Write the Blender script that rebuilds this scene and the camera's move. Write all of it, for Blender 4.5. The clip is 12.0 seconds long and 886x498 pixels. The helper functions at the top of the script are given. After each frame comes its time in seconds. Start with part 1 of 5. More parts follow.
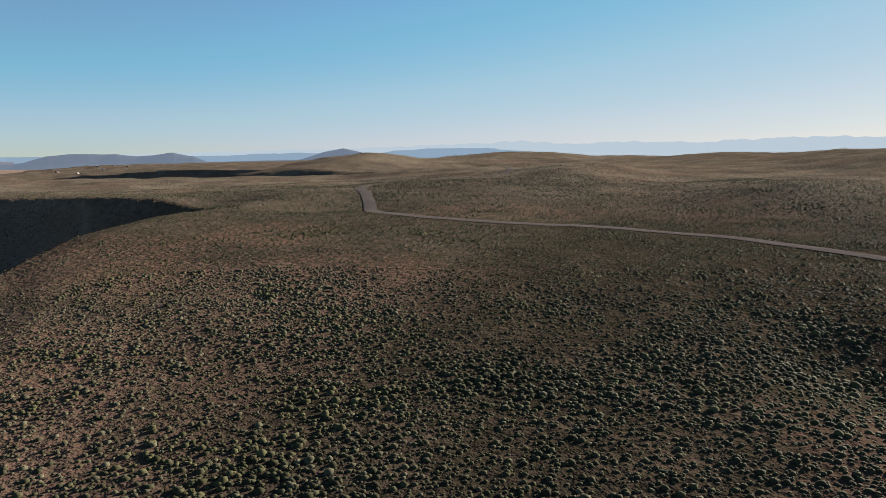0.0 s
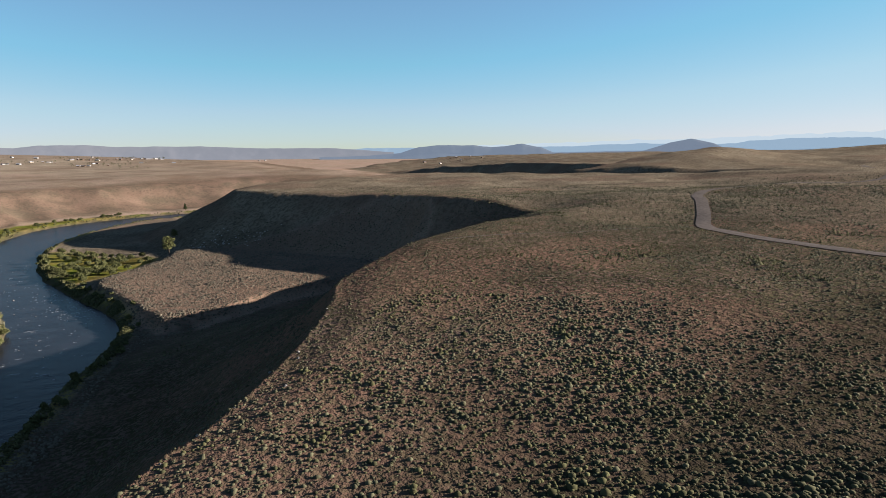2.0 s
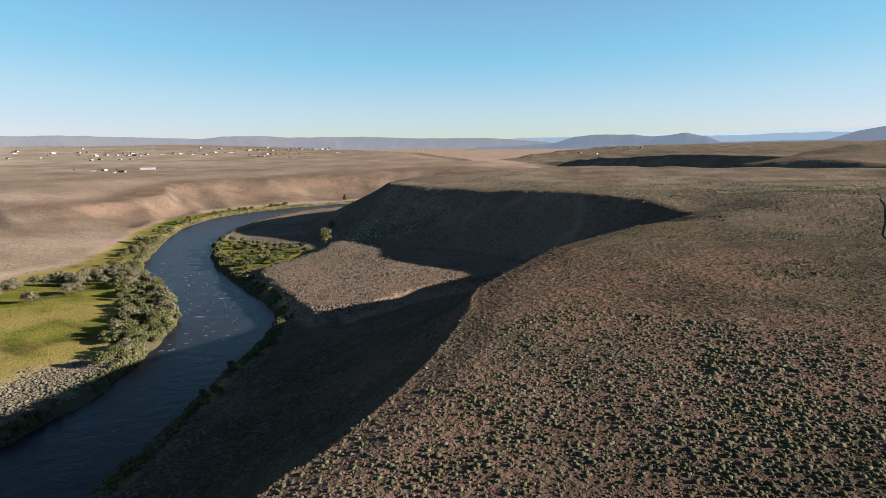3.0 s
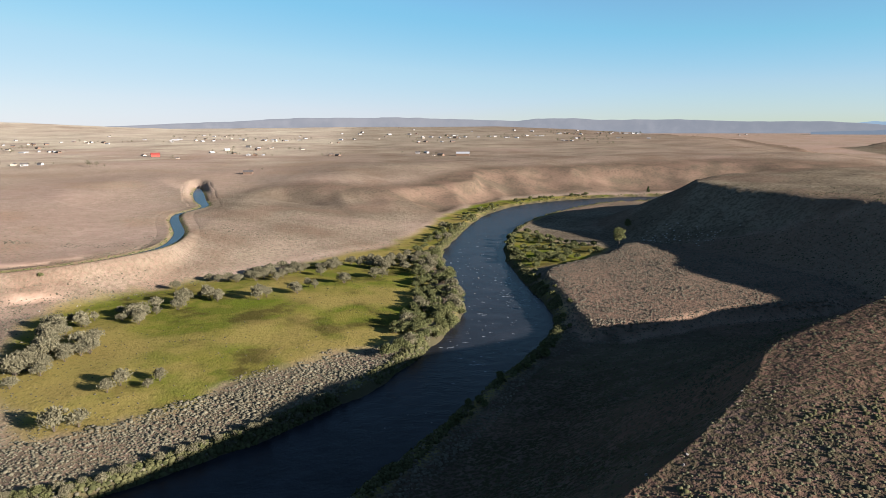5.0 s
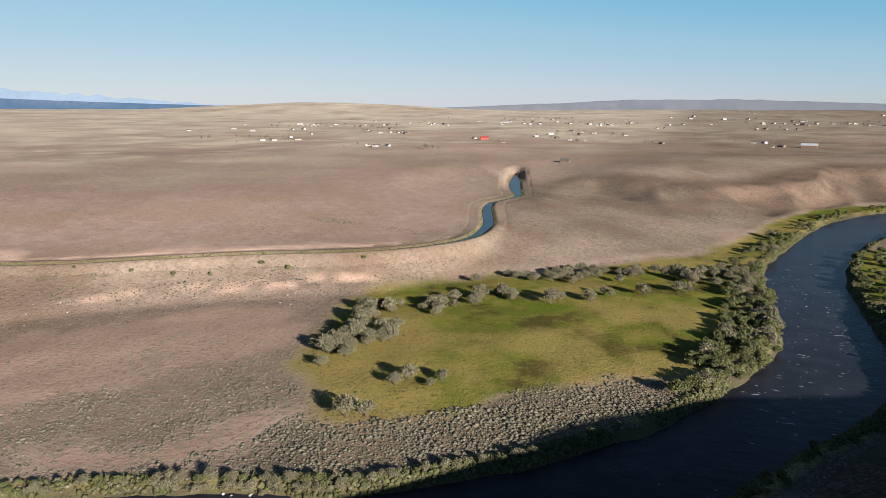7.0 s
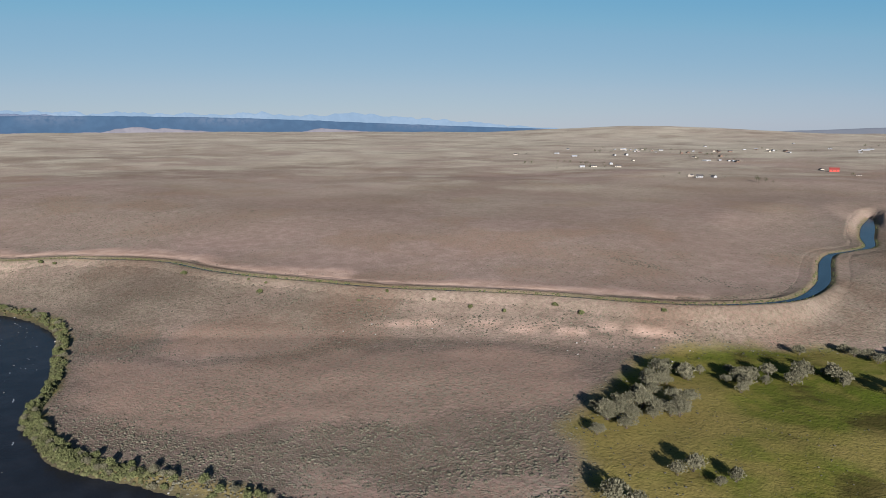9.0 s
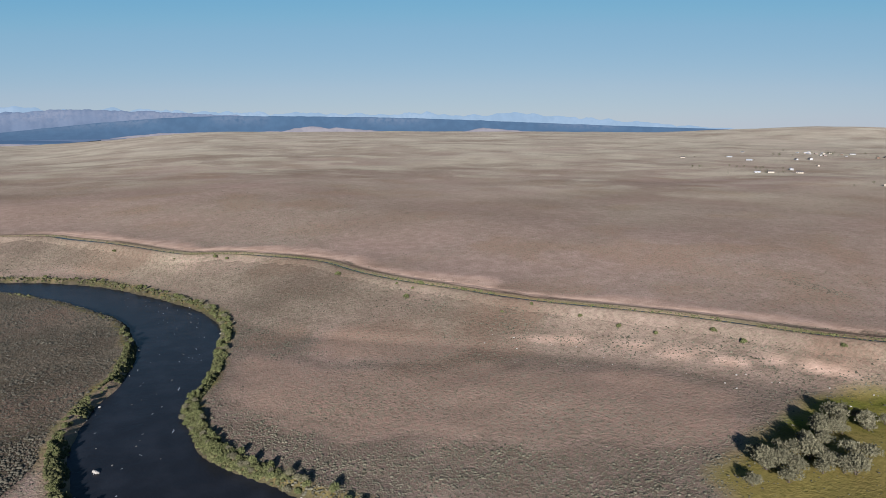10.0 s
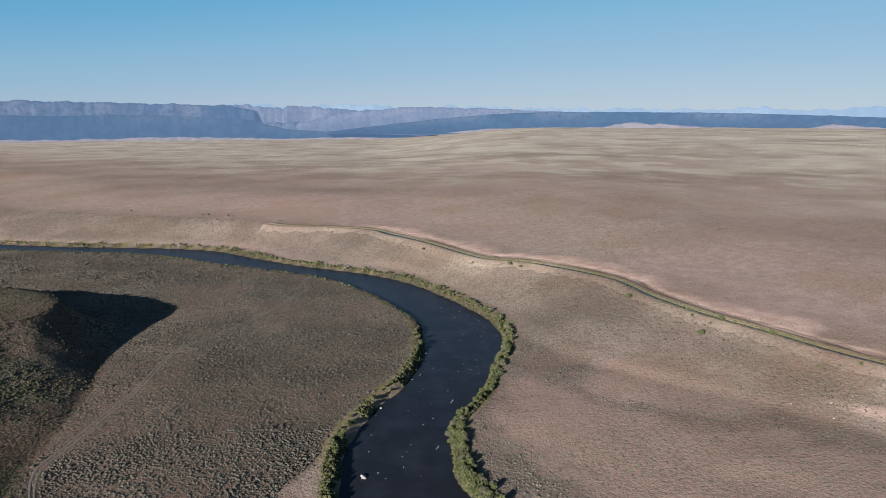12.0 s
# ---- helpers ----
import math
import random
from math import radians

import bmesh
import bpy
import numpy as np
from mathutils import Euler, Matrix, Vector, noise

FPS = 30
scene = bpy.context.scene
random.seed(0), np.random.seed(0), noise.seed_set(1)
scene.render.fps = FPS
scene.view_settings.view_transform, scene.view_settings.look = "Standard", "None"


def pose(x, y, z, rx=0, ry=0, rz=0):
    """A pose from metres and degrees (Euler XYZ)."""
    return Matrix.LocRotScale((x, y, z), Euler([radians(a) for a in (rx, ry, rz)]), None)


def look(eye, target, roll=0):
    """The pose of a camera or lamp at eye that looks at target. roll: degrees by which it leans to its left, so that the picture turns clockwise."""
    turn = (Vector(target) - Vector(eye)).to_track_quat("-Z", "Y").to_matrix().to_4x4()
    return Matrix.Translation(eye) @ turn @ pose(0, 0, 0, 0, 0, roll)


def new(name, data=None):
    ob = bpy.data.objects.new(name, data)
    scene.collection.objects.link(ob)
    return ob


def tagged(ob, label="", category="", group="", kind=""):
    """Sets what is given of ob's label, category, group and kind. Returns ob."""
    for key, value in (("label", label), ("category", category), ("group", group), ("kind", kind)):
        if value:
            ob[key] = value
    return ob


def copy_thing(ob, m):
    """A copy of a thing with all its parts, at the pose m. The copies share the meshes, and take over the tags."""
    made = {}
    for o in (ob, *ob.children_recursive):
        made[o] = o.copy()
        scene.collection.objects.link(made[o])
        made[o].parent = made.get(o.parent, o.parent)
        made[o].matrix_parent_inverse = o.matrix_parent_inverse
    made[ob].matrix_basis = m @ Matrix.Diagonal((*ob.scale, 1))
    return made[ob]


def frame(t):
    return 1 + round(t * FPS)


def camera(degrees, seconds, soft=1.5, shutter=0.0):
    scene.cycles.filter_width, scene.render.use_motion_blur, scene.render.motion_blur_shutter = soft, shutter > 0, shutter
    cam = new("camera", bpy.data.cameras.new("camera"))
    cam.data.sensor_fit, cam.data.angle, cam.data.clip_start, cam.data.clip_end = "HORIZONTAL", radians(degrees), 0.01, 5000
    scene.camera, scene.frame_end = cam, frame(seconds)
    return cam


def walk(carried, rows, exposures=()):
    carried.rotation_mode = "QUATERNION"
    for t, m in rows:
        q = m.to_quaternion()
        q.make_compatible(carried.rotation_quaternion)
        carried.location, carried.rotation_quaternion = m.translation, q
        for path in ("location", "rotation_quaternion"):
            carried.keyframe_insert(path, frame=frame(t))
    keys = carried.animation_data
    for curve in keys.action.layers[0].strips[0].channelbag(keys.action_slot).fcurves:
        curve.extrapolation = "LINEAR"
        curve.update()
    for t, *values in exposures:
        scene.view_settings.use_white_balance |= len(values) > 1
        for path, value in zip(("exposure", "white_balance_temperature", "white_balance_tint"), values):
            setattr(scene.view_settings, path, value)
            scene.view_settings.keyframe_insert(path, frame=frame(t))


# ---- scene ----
cam = camera(64.84, 12.0, soft=0.6)
# seconds, place, tilt from straight down, roll, heading to the left of +y
PATH = [
    (0, (-31.76, -15.95, 59.42), 82.38, -0.44, -71.53),
    (0.5, (-28.89, -16.34, 61.01), 82.46, -0.34, -64.71),
    (1, (-25.96, -16.57, 62.67), 82.48, -0.38, -57.90),
    (1.5, (-22.91, -16.39, 64.36), 82.29, -0.38, -50.94),
    (2, (-19.73, -15.79, 66.10), 81.76, -0.47, -44.00),
    (2.5, (-16.54, -14.72, 67.87), 81.36, -0.58, -37.40),
    (3, (-13.42, -13.12, 69.71), 81.01, -0.66, -31.36),
    (3.5, (-10.42, -11.11, 71.66), 80.67, -0.64, -25.34),
    (4, (-7.55, -8.77, 73.71), 80.36, -0.54, -19.18),
    (4.5, (-4.84, -6.12, 75.80), 80.04, -0.44, -12.88),
    (5, (-2.30, -3.21, 77.91), 79.72, -0.37, -6.47),
    (5.5, (-0.00, 0.00, 80.00), 79.38, -0.35, 0.00),
    (6, (1.83, 3.77, 82.05), 79.03, -0.26, 6.34),
    (6.5, (3.19, 7.89, 84.05), 78.66, -0.21, 12.87),
    (7, (3.88, 12.25, 86.05), 78.29, -0.13, 19.59),
    (7.5, (4.17, 16.68, 88.03), 78.45, -0.10, 26.20),
    (8, (4.13, 21.13, 89.98), 79.03, -0.13, 32.70),
    (8.5, (3.75, 25.63, 91.95), 79.70, -0.17, 39.14),
    (9, (3.03, 30.17, 93.94), 80.09, -0.19, 45.62),
    (9.5, (1.86, 34.76, 95.99), 80.07, -0.15, 52.14),
    (10, (-0.13, 39.32, 98.13), 80.05, -0.09, 58.68),
    (10.5, (-2.75, 43.69, 100.37), 79.95, -0.03, 65.32),
    (11, (-5.79, 47.83, 102.69), 79.84, 0.02, 71.43),
    (11.5, (-9.11, 51.80, 105.08), 79.71, 0.05, 77.88),
    (12, (-12.53, 55.71, 107.49), 79.63, -0.05, 84.33),
]
walk(cam, [(t, pose(*eye, tilt, 0, yaw) @ pose(0, 0, 0, 0, 0, roll)) for t, eye, tilt, roll, yaw in PATH],
     exposures=[(0.0, 1.78, 6700, 12), (1.5, 1.92, 6700, 12), (3.0, 2.1, 6650, 12), (5.0, 2.06, 6500, 11), (7.0, 1.75, 6400, 10), (9.0, 1.3, 5850, 9), (12.0, 1.46, 5800, 9)])

# ---------------------------------------------------------------- sky and sun
SUN_TURN, SUN_RISE = -125.0, 15.5   # degrees: heading to the left of +y, height above the horizon
to_sun = Vector((-math.sin(radians(SUN_TURN)) * math.cos(radians(SUN_RISE)), math.cos(radians(SUN_TURN)) * math.cos(radians(SUN_RISE)), math.sin(radians(SUN_RISE))))
world = bpy.data.worlds.new("sky")
scene.world = world
world.use_nodes = True
sky = world.node_tree.nodes.new("ShaderNodeTexSky")
sky.sky_type, sky.sun_disc = "NISHITA", False
sky.sun_elevation, sky.sun_rotation = radians(SUN_RISE), radians(-SUN_TURN)
sky.altitude, sky.air_density, sky.dust_density, sky.ozone_density = 2100, 1.0, 0.5, 2.2
# dry haze: the band over the horizon is paler and more even than in perfectly clear air
split, merge = world.node_tree.nodes.new("ShaderNodeSeparateColor"), world.node_tree.nodes.new("ShaderNodeCombineColor")
world.node_tree.links.new(sky.outputs[0], split.inputs[0])
HAZE = (((0.33, 0.013), (0.9, 0.033), (1.5, 0.048), (2.2, 0.057), (3.5, 0.105), (6.2, 0.162), (12.0, 0.235)),
        ((0.61, 0.023), (1.24, 0.048), (2.4, 0.098), (3.5, 0.136), (5.3, 0.169), (6.6, 0.181), (12.0, 0.236)),
        ((1.24, 0.047), (2.4, 0.09), (4.0, 0.166), (5.0, 0.198), (6.3, 0.21), (9.2, 0.226), (12.0, 0.24)))
for channel, stops in enumerate(HAZE):
    scaled, curve = world.node_tree.nodes.new("ShaderNodeMath"), world.node_tree.nodes.new("ShaderNodeValToRGB")
    scaled.operation = "DIVIDE"
    scaled.inputs[1].default_value = 12.0
    while len(curve.color_ramp.elements) < len(stops) + 1:
        curve.color_ramp.elements.new(0.5)
    for element, (value, out) in zip(curve.color_ramp.elements, ((0.0, 0.0), *stops)):
        element.position = value / 12.0
        element.color = (out / 0.15, out / 0.15, out / 0.15, 1)
    world.node_tree.links.new(split.outputs[channel], scaled.inputs[0])
    world.node_tree.links.new(scaled.outputs[0], curve.inputs[0])
    world.node_tree.links.new(curve.outputs[0], merge.inputs[channel])
world.node_tree.links.new(merge.outputs[0], world.node_tree.nodes["Background"].inputs[0])
world.node_tree.nodes["Background"].inputs[1].default_value = 0.15
sun = new("sun", bpy.data.lights.new("sun", "SUN"))
sun.data.energy, sun.data.angle, sun.data.color = 5.0, radians(0.53), (1.0, 0.92, 0.85)
sun.matrix_world = look(to_sun * 1000, (0, 0, 0))


# ---------------------------------------------------------------- shape of the land
def lattice(ix, iy, seed):
    h = (ix * 374761393 + iy * 668265263 + seed * 1442695041) & 0xFFFFFFFF
    h = ((h ^ (h >> 13)) * 1274126177) & 0xFFFFFFFF
    return ((h ^ (h >> 16)) & 0xFFFF) / 32767.5 - 1.0


def vnoise(x, y, seed=0):
    """Smooth value noise, about -1 to 1."""
    fx, fy = np.floor(x), np.floor(y)
    ix, iy = fx.astype(np.int64), fy.astype(np.int64)
    u, v = x - fx, y - fy
    u, v = u * u * u * (u * (u * 6 - 15) + 10), v * v * v * (v * (v * 6 - 15) + 10)
    a, b = lattice(ix, iy, seed), lattice(ix + 1, iy, seed)
    c, d = lattice(ix, iy + 1, seed), lattice(ix + 1, iy + 1, seed)
    return (a + (b - a) * u) * (1 - v) + (c + (d - c) * u) * v


def fbm(x, y, size, octaves=4, seed=0, gain=0.5):
    out, amp, total = 0.0, 1.0, 0.0
    for k in range(octaves):
        s = 2.0**k / size
        out = out + amp * vnoise(x * s + 17.3 * k, y * s - 9.1 * k, seed + k)
        total, amp = total + amp, amp * gain
    return out / total


def sstep(a, b, v):
    w = np.clip((v - a) / (b - a), 0, 1)
    return w * w * (3 - 2 * w)


def smooth_line(pts, n=6):
    """Catmull-Rom through the points of a line."""
    p = np.array(pts, float)
    p = np.vstack([2 * p[0] - p[1], p, 2 * p[-1] - p[-2]])
    u = (np.arange(n) / n)[:, None]
    out = []
    for i in range(1, len(p) - 2):
        a, b, c, d = p[i - 1], p[i], p[i + 1], p[i + 2]
        out.append(0.5 * (2 * b + (c - a) * u + (2 * a - 5 * b + 4 * c - d) * u**2 + (3 * b - a - 3 * c + d) * u**3))
    return np.vstack(out + [p[-2:-1]])


def near_line(x, y, line):
    """Distance to a line and the third column of the line there."""
    best, third = np.full(x.shape, 1e12), np.zeros(x.shape)
    for a, b in zip(line[:-1], line[1:]):
        d = b[:2] - a[:2]
        u = np.clip(((x - a[0]) * d[0] + (y - a[1]) * d[1]) / max(d @ d, 1e-9), 0, 1)
        q = (x - a[0] - u * d[0]) ** 2 + (y - a[1] - u * d[1]) ** 2
        m = q < best
        best[m] = q[m]
        if line.shape[1] > 2:
            third[m] = (a[2] + u * (b[2] - a[2]))[m]
    return np.sqrt(best), third


def inside(x, y, poly):
    r = np.zeros(x.shape, bool)
    for (ax, ay), (bx, by) in zip(poly, np.roll(poly, -1, 0)):
        if ay != by:
            r ^= ((ay > y) != (by > y)) & (x < (bx - ax) * (y - ay) / (by - ay) + ax)
    return r


def signed(x, y, poly):
    """Distance to the edge of an area, positive inside."""
    d, _ = near_line(x, y, np.vstack([poly, poly[:1]]))
    return np.where(inside(x, y, poly), d, -d)


# river: x, y, half width
RIVER_WEST = [(-700, -420, 15), (-655, -300, 15), (-629, -215, 14), (-612, -140, 16), (-592, -92, 20), (-560, -52, 18), (-530, -12, 14),
              (-510, 16, 14), (-487, 43, 17), (-459, 65, 19), (-417, 85, 19), (-376, 98, 20), (-346, 99, 20), (-315, 93, 17),
              (-279, 81, 16), (-249, 66, 16), (-222, 62, 18), (-195, 64, 19), (-155, 81, 19), (-98, 106, 20), (-58, 121, 19)]
RIVER_EAST = [(-30, 138, 20), (-10, 158, 18), (15, 192, 15), (36, 225, 18), (50, 252, 19), (56, 278, 18.5), (58, 307, 17.5), (59, 348, 18),
              (61, 395, 19.5), (76, 458, 18), (100, 525, 20), (128, 578, 25), (170, 630, 27), (228, 666, 23), (300, 676, 23),
              (390, 668, 22), (470, 640, 20), (550, 585, 20), (650, 548, 20), (740, 575, 20), (800, 660, 20), (850, 800, 20), (930, 1050, 20)]
RIVER = smooth_line(RIVER_WEST + RIVER_EAST, 6)

# south plateau: foot and upper edge of its slope
PLATEAU_FOOT = [(-650, -1200), (-500, -300), (-452, -200), (-428, -142), (-402, -98), (-364, -72), (-330, -66), (-290, -56), (-240, -52), (-195, -44), (-145, -18),
                (-95, 35), (-45, 82), (2, 125), (28, 160), (45, 190), (64, 214), (104, 228), (140, 234), (172, 238), (190, 244), (202, 258), (206, 276), (198, 300), (190, 330),
                (178, 364), (166, 404), (160, 452), (186, 528), (262, 590), (375, 615), (460, 602), (560, 535), (670, 500), (765, 530), (842, 620), (892, 760), (970, 1050), (1300, 1800)]
PLATEAU_EDGE = [(-520, -1200), (-430, -420), (-400, -210), (-394, -160), (-380, -116), (-345, -94), (-316, -104), (-285, -128), (-240, -142), (-165, -112), (-85, -48), (-24, 32), (7, 60), (16, 65), (28, 73), (42, 83.5),
                (62, 102), (76.5, 119), (100, 130.5), (128, 144), (150, 151), (174, 163), (200, 184), (211, 210), (215, 236), (234, 254), (248, 270), (250, 294), (244, 324), (241, 354),
                (236, 388), (226, 430), (238, 478), (310, 522), (400, 548), (480, 548), (570, 475), (680, 440), (800, 472), (884, 575), (934, 730), (1010, 1050), (1400, 1800)]
# north plain: foot and upper edge of its slope
PLAIN_FOOT = [(-1000, -620), (-720, -400), (-672, -290), (-652, -215), (-640, -150), (-625, -82), (-590, -34), (-552, -8), (-535, 25), (-512, 70), (-470, 92),
              (-430, 110), (-385, 126), (-348, 128), (-305, 146), (-258, 186), (-226, 214), (-194, 244), (-154, 268), (-116, 294), (-98, 322),
              (-63, 352), (-27, 391), (17, 436), (44, 494), (64, 559), (84, 606), (124, 665), (173, 699), (240, 714), (330, 724), (400, 712), (470, 686), (555, 632), (645, 600), (705, 630), (755, 720), (800, 860), (880, 1100), (1100, 1800)]
PLAIN_EDGE = [(-1050, -520), (-800, -345), (-750, -244), (-712, -163), (-690, -95), (-645, -20), (-616, 50), (-578, 76), (-534, 104), (-476, 134), (-458, 160),
              (-404, 202), (-361, 209), (-321, 221), (-259, 248), (-212, 282), (-159, 312), (-130, 338), (-112, 374), (-100, 425), (-100, 470),
              (-104, 530), (-100, 590), (-74, 640), (-20, 632), (40, 646), (85, 700), (125, 758), (200, 792), (330, 815), (450, 815), (540, 760), (610, 725), (655, 755), (695, 870), (800, 1150), (1000, 1800)]


def area(line, far):
    return np.vstack([smooth_line(line, 3), far])


FOOT_S, EDGE_S = area(PLATEAU_FOOT, [(6000, 2100), (6000, -6000), (-650, -6000)]), area(PLATEAU_EDGE, [(6000, 1800), (6000, -6000), (-520, -6000)])
FOOT_N, EDGE_N = area(PLAIN_FOOT, [(1100, 6000), (-6000, 6000), (-6000, -4600), (-1500, -1150)]), area(PLAIN_EDGE, [(1000, 6000), (-6000, 6000), (-6000, -4400), (-1550, -1030)])

# irrigation canal along the foot of the plain: x, y, half width
CANAL = smooth_line([(-648, -40, 0.6), (-632, -18, 0.8), (-608, 48, 0.5), (-575, 70, 1.5), (-532, 97, 0.5),
                     (-472, 126, 0.5), (-456, 151, 0.5), (-437, 169, 1.0), (-400, 194, 0.4), (-358, 201, 0.5), (-322, 212, 0.4), (-290, 227, 0.4), (-255, 243, 0.4),
                     (-210, 274, 0.4), (-180, 291, 0.4), (-155, 303, 0.4), (-132, 318, 0.5), (-112, 342, 0.8), (-104, 365, 1.6), (-107, 402, 2.6),
                     (-117, 437, 2.8), (-125, 464, 2.6), (-130, 492, 1.6), (-125, 516, 0.5), (-122, 540, 2.2), (-134, 580, 4.0), (-149, 640, 4.2), (-162, 698, 1.2)], 5)
CANAL_Z = 16.6

DRAW = smooth_line([(186, 250, 7), (198, 228, 12), (213, 212, 19), (229, 200, 27), (243, 190, 36)], 4)
SIDE_CANYON = smooth_line([(552, 585, 6), (562, 510, 11), (588, 415, 17), (622, 315, 25), (652, 240, 38)], 4)
# raised bench beside the river below the mesa
BENCH = smooth_line([(75, 226), (76, 250), (79, 290), (82, 322), (96, 340), (128, 362), (160, 392), (215, 345), (250, 300), (240, 262), (205, 244), (140, 238), (100, 226)], 3)
# swells on the land: x, y, height, half length along x and y
HILLS_EAST = [(900, -260, 20, 330, 150), (1250, -80, 16, 260, 120), (620, -210, 7, 130, 60), (470, 40, 8, 90, 45), (840, 392, 19, 150, 80), (560, 200, 4, 120, 60),
              (330, -60, 4, 70, 40), (1270, 1480, -36, 360, 520), (225, 110, -3.0, 45, 30), (68, -42, -3.5, 16, 11), (1500, 300, 14, 300, 200), (198, 182, -6.5, 24, 18), (246, 196, -5.5, 32, 24), (960, 700, 3, 170, 170)]
HILLS_NORTH = [(560, 830, 13, 190, 110), (110, 800, 9, 150, 90), (320, 880, 8, 160, 90), (-40, 690, 8, 60, 60), (-500, 700, 4, 200, 120), (-800, 300, 6, 260, 160), (-300, 900, 6, 180, 100), (-1600, 2900, 46, 700, 500)]


def swell(x, y, hills):
    out = 0.0
    for hx, hy, h, sx, sy in hills:
        out = out + h * np.exp(-(((x - hx) / sx) ** 2) - ((y - hy) / sy) ** 2)
    return out


def land(x, y, trench=True):
    """Height of the ground."""
    x, y = np.asarray(x, float), np.asarray(y, float)
    wob = 5 * fbm(x, y, 60, 3, 5)
    fs, es = signed(x, y, FOOT_S) + wob, signed(x, y, EDGE_S) + 0.3 * wob
    # the bluffs across the far bend are cut into rounded spurs
    spur = sstep(470, 600, y) * (26 - 62 * np.abs(fbm(x + 0.5 * y, 0.4 * y, 95, 2, 53)))
    fn, en = signed(x, y, FOOT_N) + 0.5 * wob, signed(x, y, EDGE_N) + 0.3 * wob + spur
    r, turn = np.hypot(x, y), np.degrees(np.arctan2(-x, y))
    # floor of the valley
    dr, hw = near_line(x, y, RIVER)
    off = dr - hw + 1.6 * fbm(x, y, 14, 2, 9)
    z = 2.1 * sstep(-0.8, 2.6, off) + 1.6 * sstep(10, 90, off) + 0.5 * fbm(x, y, 25, 3, 2) * sstep(3, 15, off) - 1.6 * sstep(0.5, -6, off)
    z = z + 4.2 * sstep(-1.5, 4.5, signed(x, y, BENCH) + 1.2 * fbm(x, y, 12, 2, 12))
    # plateau to the south and east
    top = 28.5 + 0.062 * np.clip(x, -60, 115) + 0.03 * np.clip(y, -20, 100) + 0.02 * np.clip(x - 115, 0, 450) * (1 - sstep(90, 260, y)) + 0.03 * np.clip(x - 640, 0, 450) * sstep(90, 260, y) * sstep(560, 420, y) + swell(x, y, HILLS_EAST) + 3.2 * fbm(x, y, 170, 3, 21) * sstep(120, 420, r) + 2.6 * fbm(x, y, 62, 3, 23) * sstep(200, 480, r) + 0.5 * fbm(x, y, 24, 3, 22)
    top = np.where(x < -150, top + 0.5 * sstep(-180, -345, x), top)
    a = np.clip(fs / np.maximum(fs - np.minimum(es, 0) + 1e-6, 1e-6), 0, 1)
    a = np.where(es > 0, 1.0, a)
    rise = 0.3 * a + 0.7 * a**2.1
    rise = rise + (a - rise) * 0.85 * sstep(-140, -200, x) * sstep(-355, -320, x)
    rise = rise + (a - rise) * 0.6 * sstep(150, 180, x) * sstep(270, 310, y)
    rise = np.where(es > 0, 1.0, rise * (1 - 0.02 * sstep(0.55, 1.0, a)))
    gully = 2.2 * (1 - 0.7 * sstep(150, 190, x)) * np.abs(fbm(x, y, 34, 3, 31)) * sstep(0, 0.3, a) * sstep(1.0, 0.75, a)
    z = np.where(fs > 0, z + (top - z) * rise - gully, z)
    z = np.where(es > 0, top - 0.8 * sstep(9, 0, es), z)
    # draw that climbs from the flat below the mesa into the plateau
    dd, low = near_line(x, y, DRAW)
    bed = low + 0.55 * np.maximum(np.sqrt(dd * dd + 64) - 8, 0)
    z = np.where((fs > 0) & (dd < 90), np.minimum(z, bed + 0.5 * fbm(x, y, 20, 2, 33)), z)
    dd, low = near_line(x, y, SIDE_CANYON)
    z = np.where((fs > 0) & (dd < 90), np.minimum(z, low + 0.75 * np.maximum(np.sqrt(dd * dd + 60) - 8, 0) + 2.0 * fbm(x, y, 30, 2, 34)), z)
    # plain to the north and west
    far = (sstep(700, 3300, r) * (22 + 18 * sstep(20, 60, turn)) + 4 * sstep(2800, 4600, r)) * (1 - 1.6 * sstep(75, 90, turn))
    top = 17 + 8 * sstep(8, 170, en) + swell(x, y, HILLS_NORTH) + far + 2.5 * fbm(x, y, 240, 3, 41) * sstep(60, 350, en) + 0.25 * fbm(x, y, 22, 3, 42) + 3.0 * fbm(x * 0.8 + y * 0.6, 0.35 * (y * 0.8 - x * 0.6), 120, 3, 43) * sstep(150, 650, en)
    a = np.where(en > 0, 1.0, np.clip(fn / np.maximum(fn - np.minimum(en, 0) + 1e-6, 1e-6), 0, 1))
    rise = a * 0.8 + 0.2 * a * a * (3 - 2 * a)
    gully = (1.0 + 10 * sstep(500, 640, y)) * np.abs(fbm(x + 0.3 * y, 0.5 * y, 62, 3, 51)) * sstep(0, 0.3, a) * sstep(1.0, 0.7, a)
    z = np.where(fn > 0, z + (top - z) * rise - gully, z)
    # canal with a bank on its lower side
    dc, cw = near_line(x, y, CANAL)
    bank = 0.9 * np.exp(-(((dc - cw - 3.2) / 1.6) ** 2))
    z = np.where(dc < 14, np.maximum(z, CANAL_Z + 0.35) * sstep(0, 14, 14 - dc) + z * (1 - sstep(0, 14, 14 - dc)) + bank * (en < 2), z)
    if trench:
        z = z + (np.minimum(z, CANAL_Z - 1.3) - z) * sstep(cw + 8.0, cw + 4.5, dc)
    return z


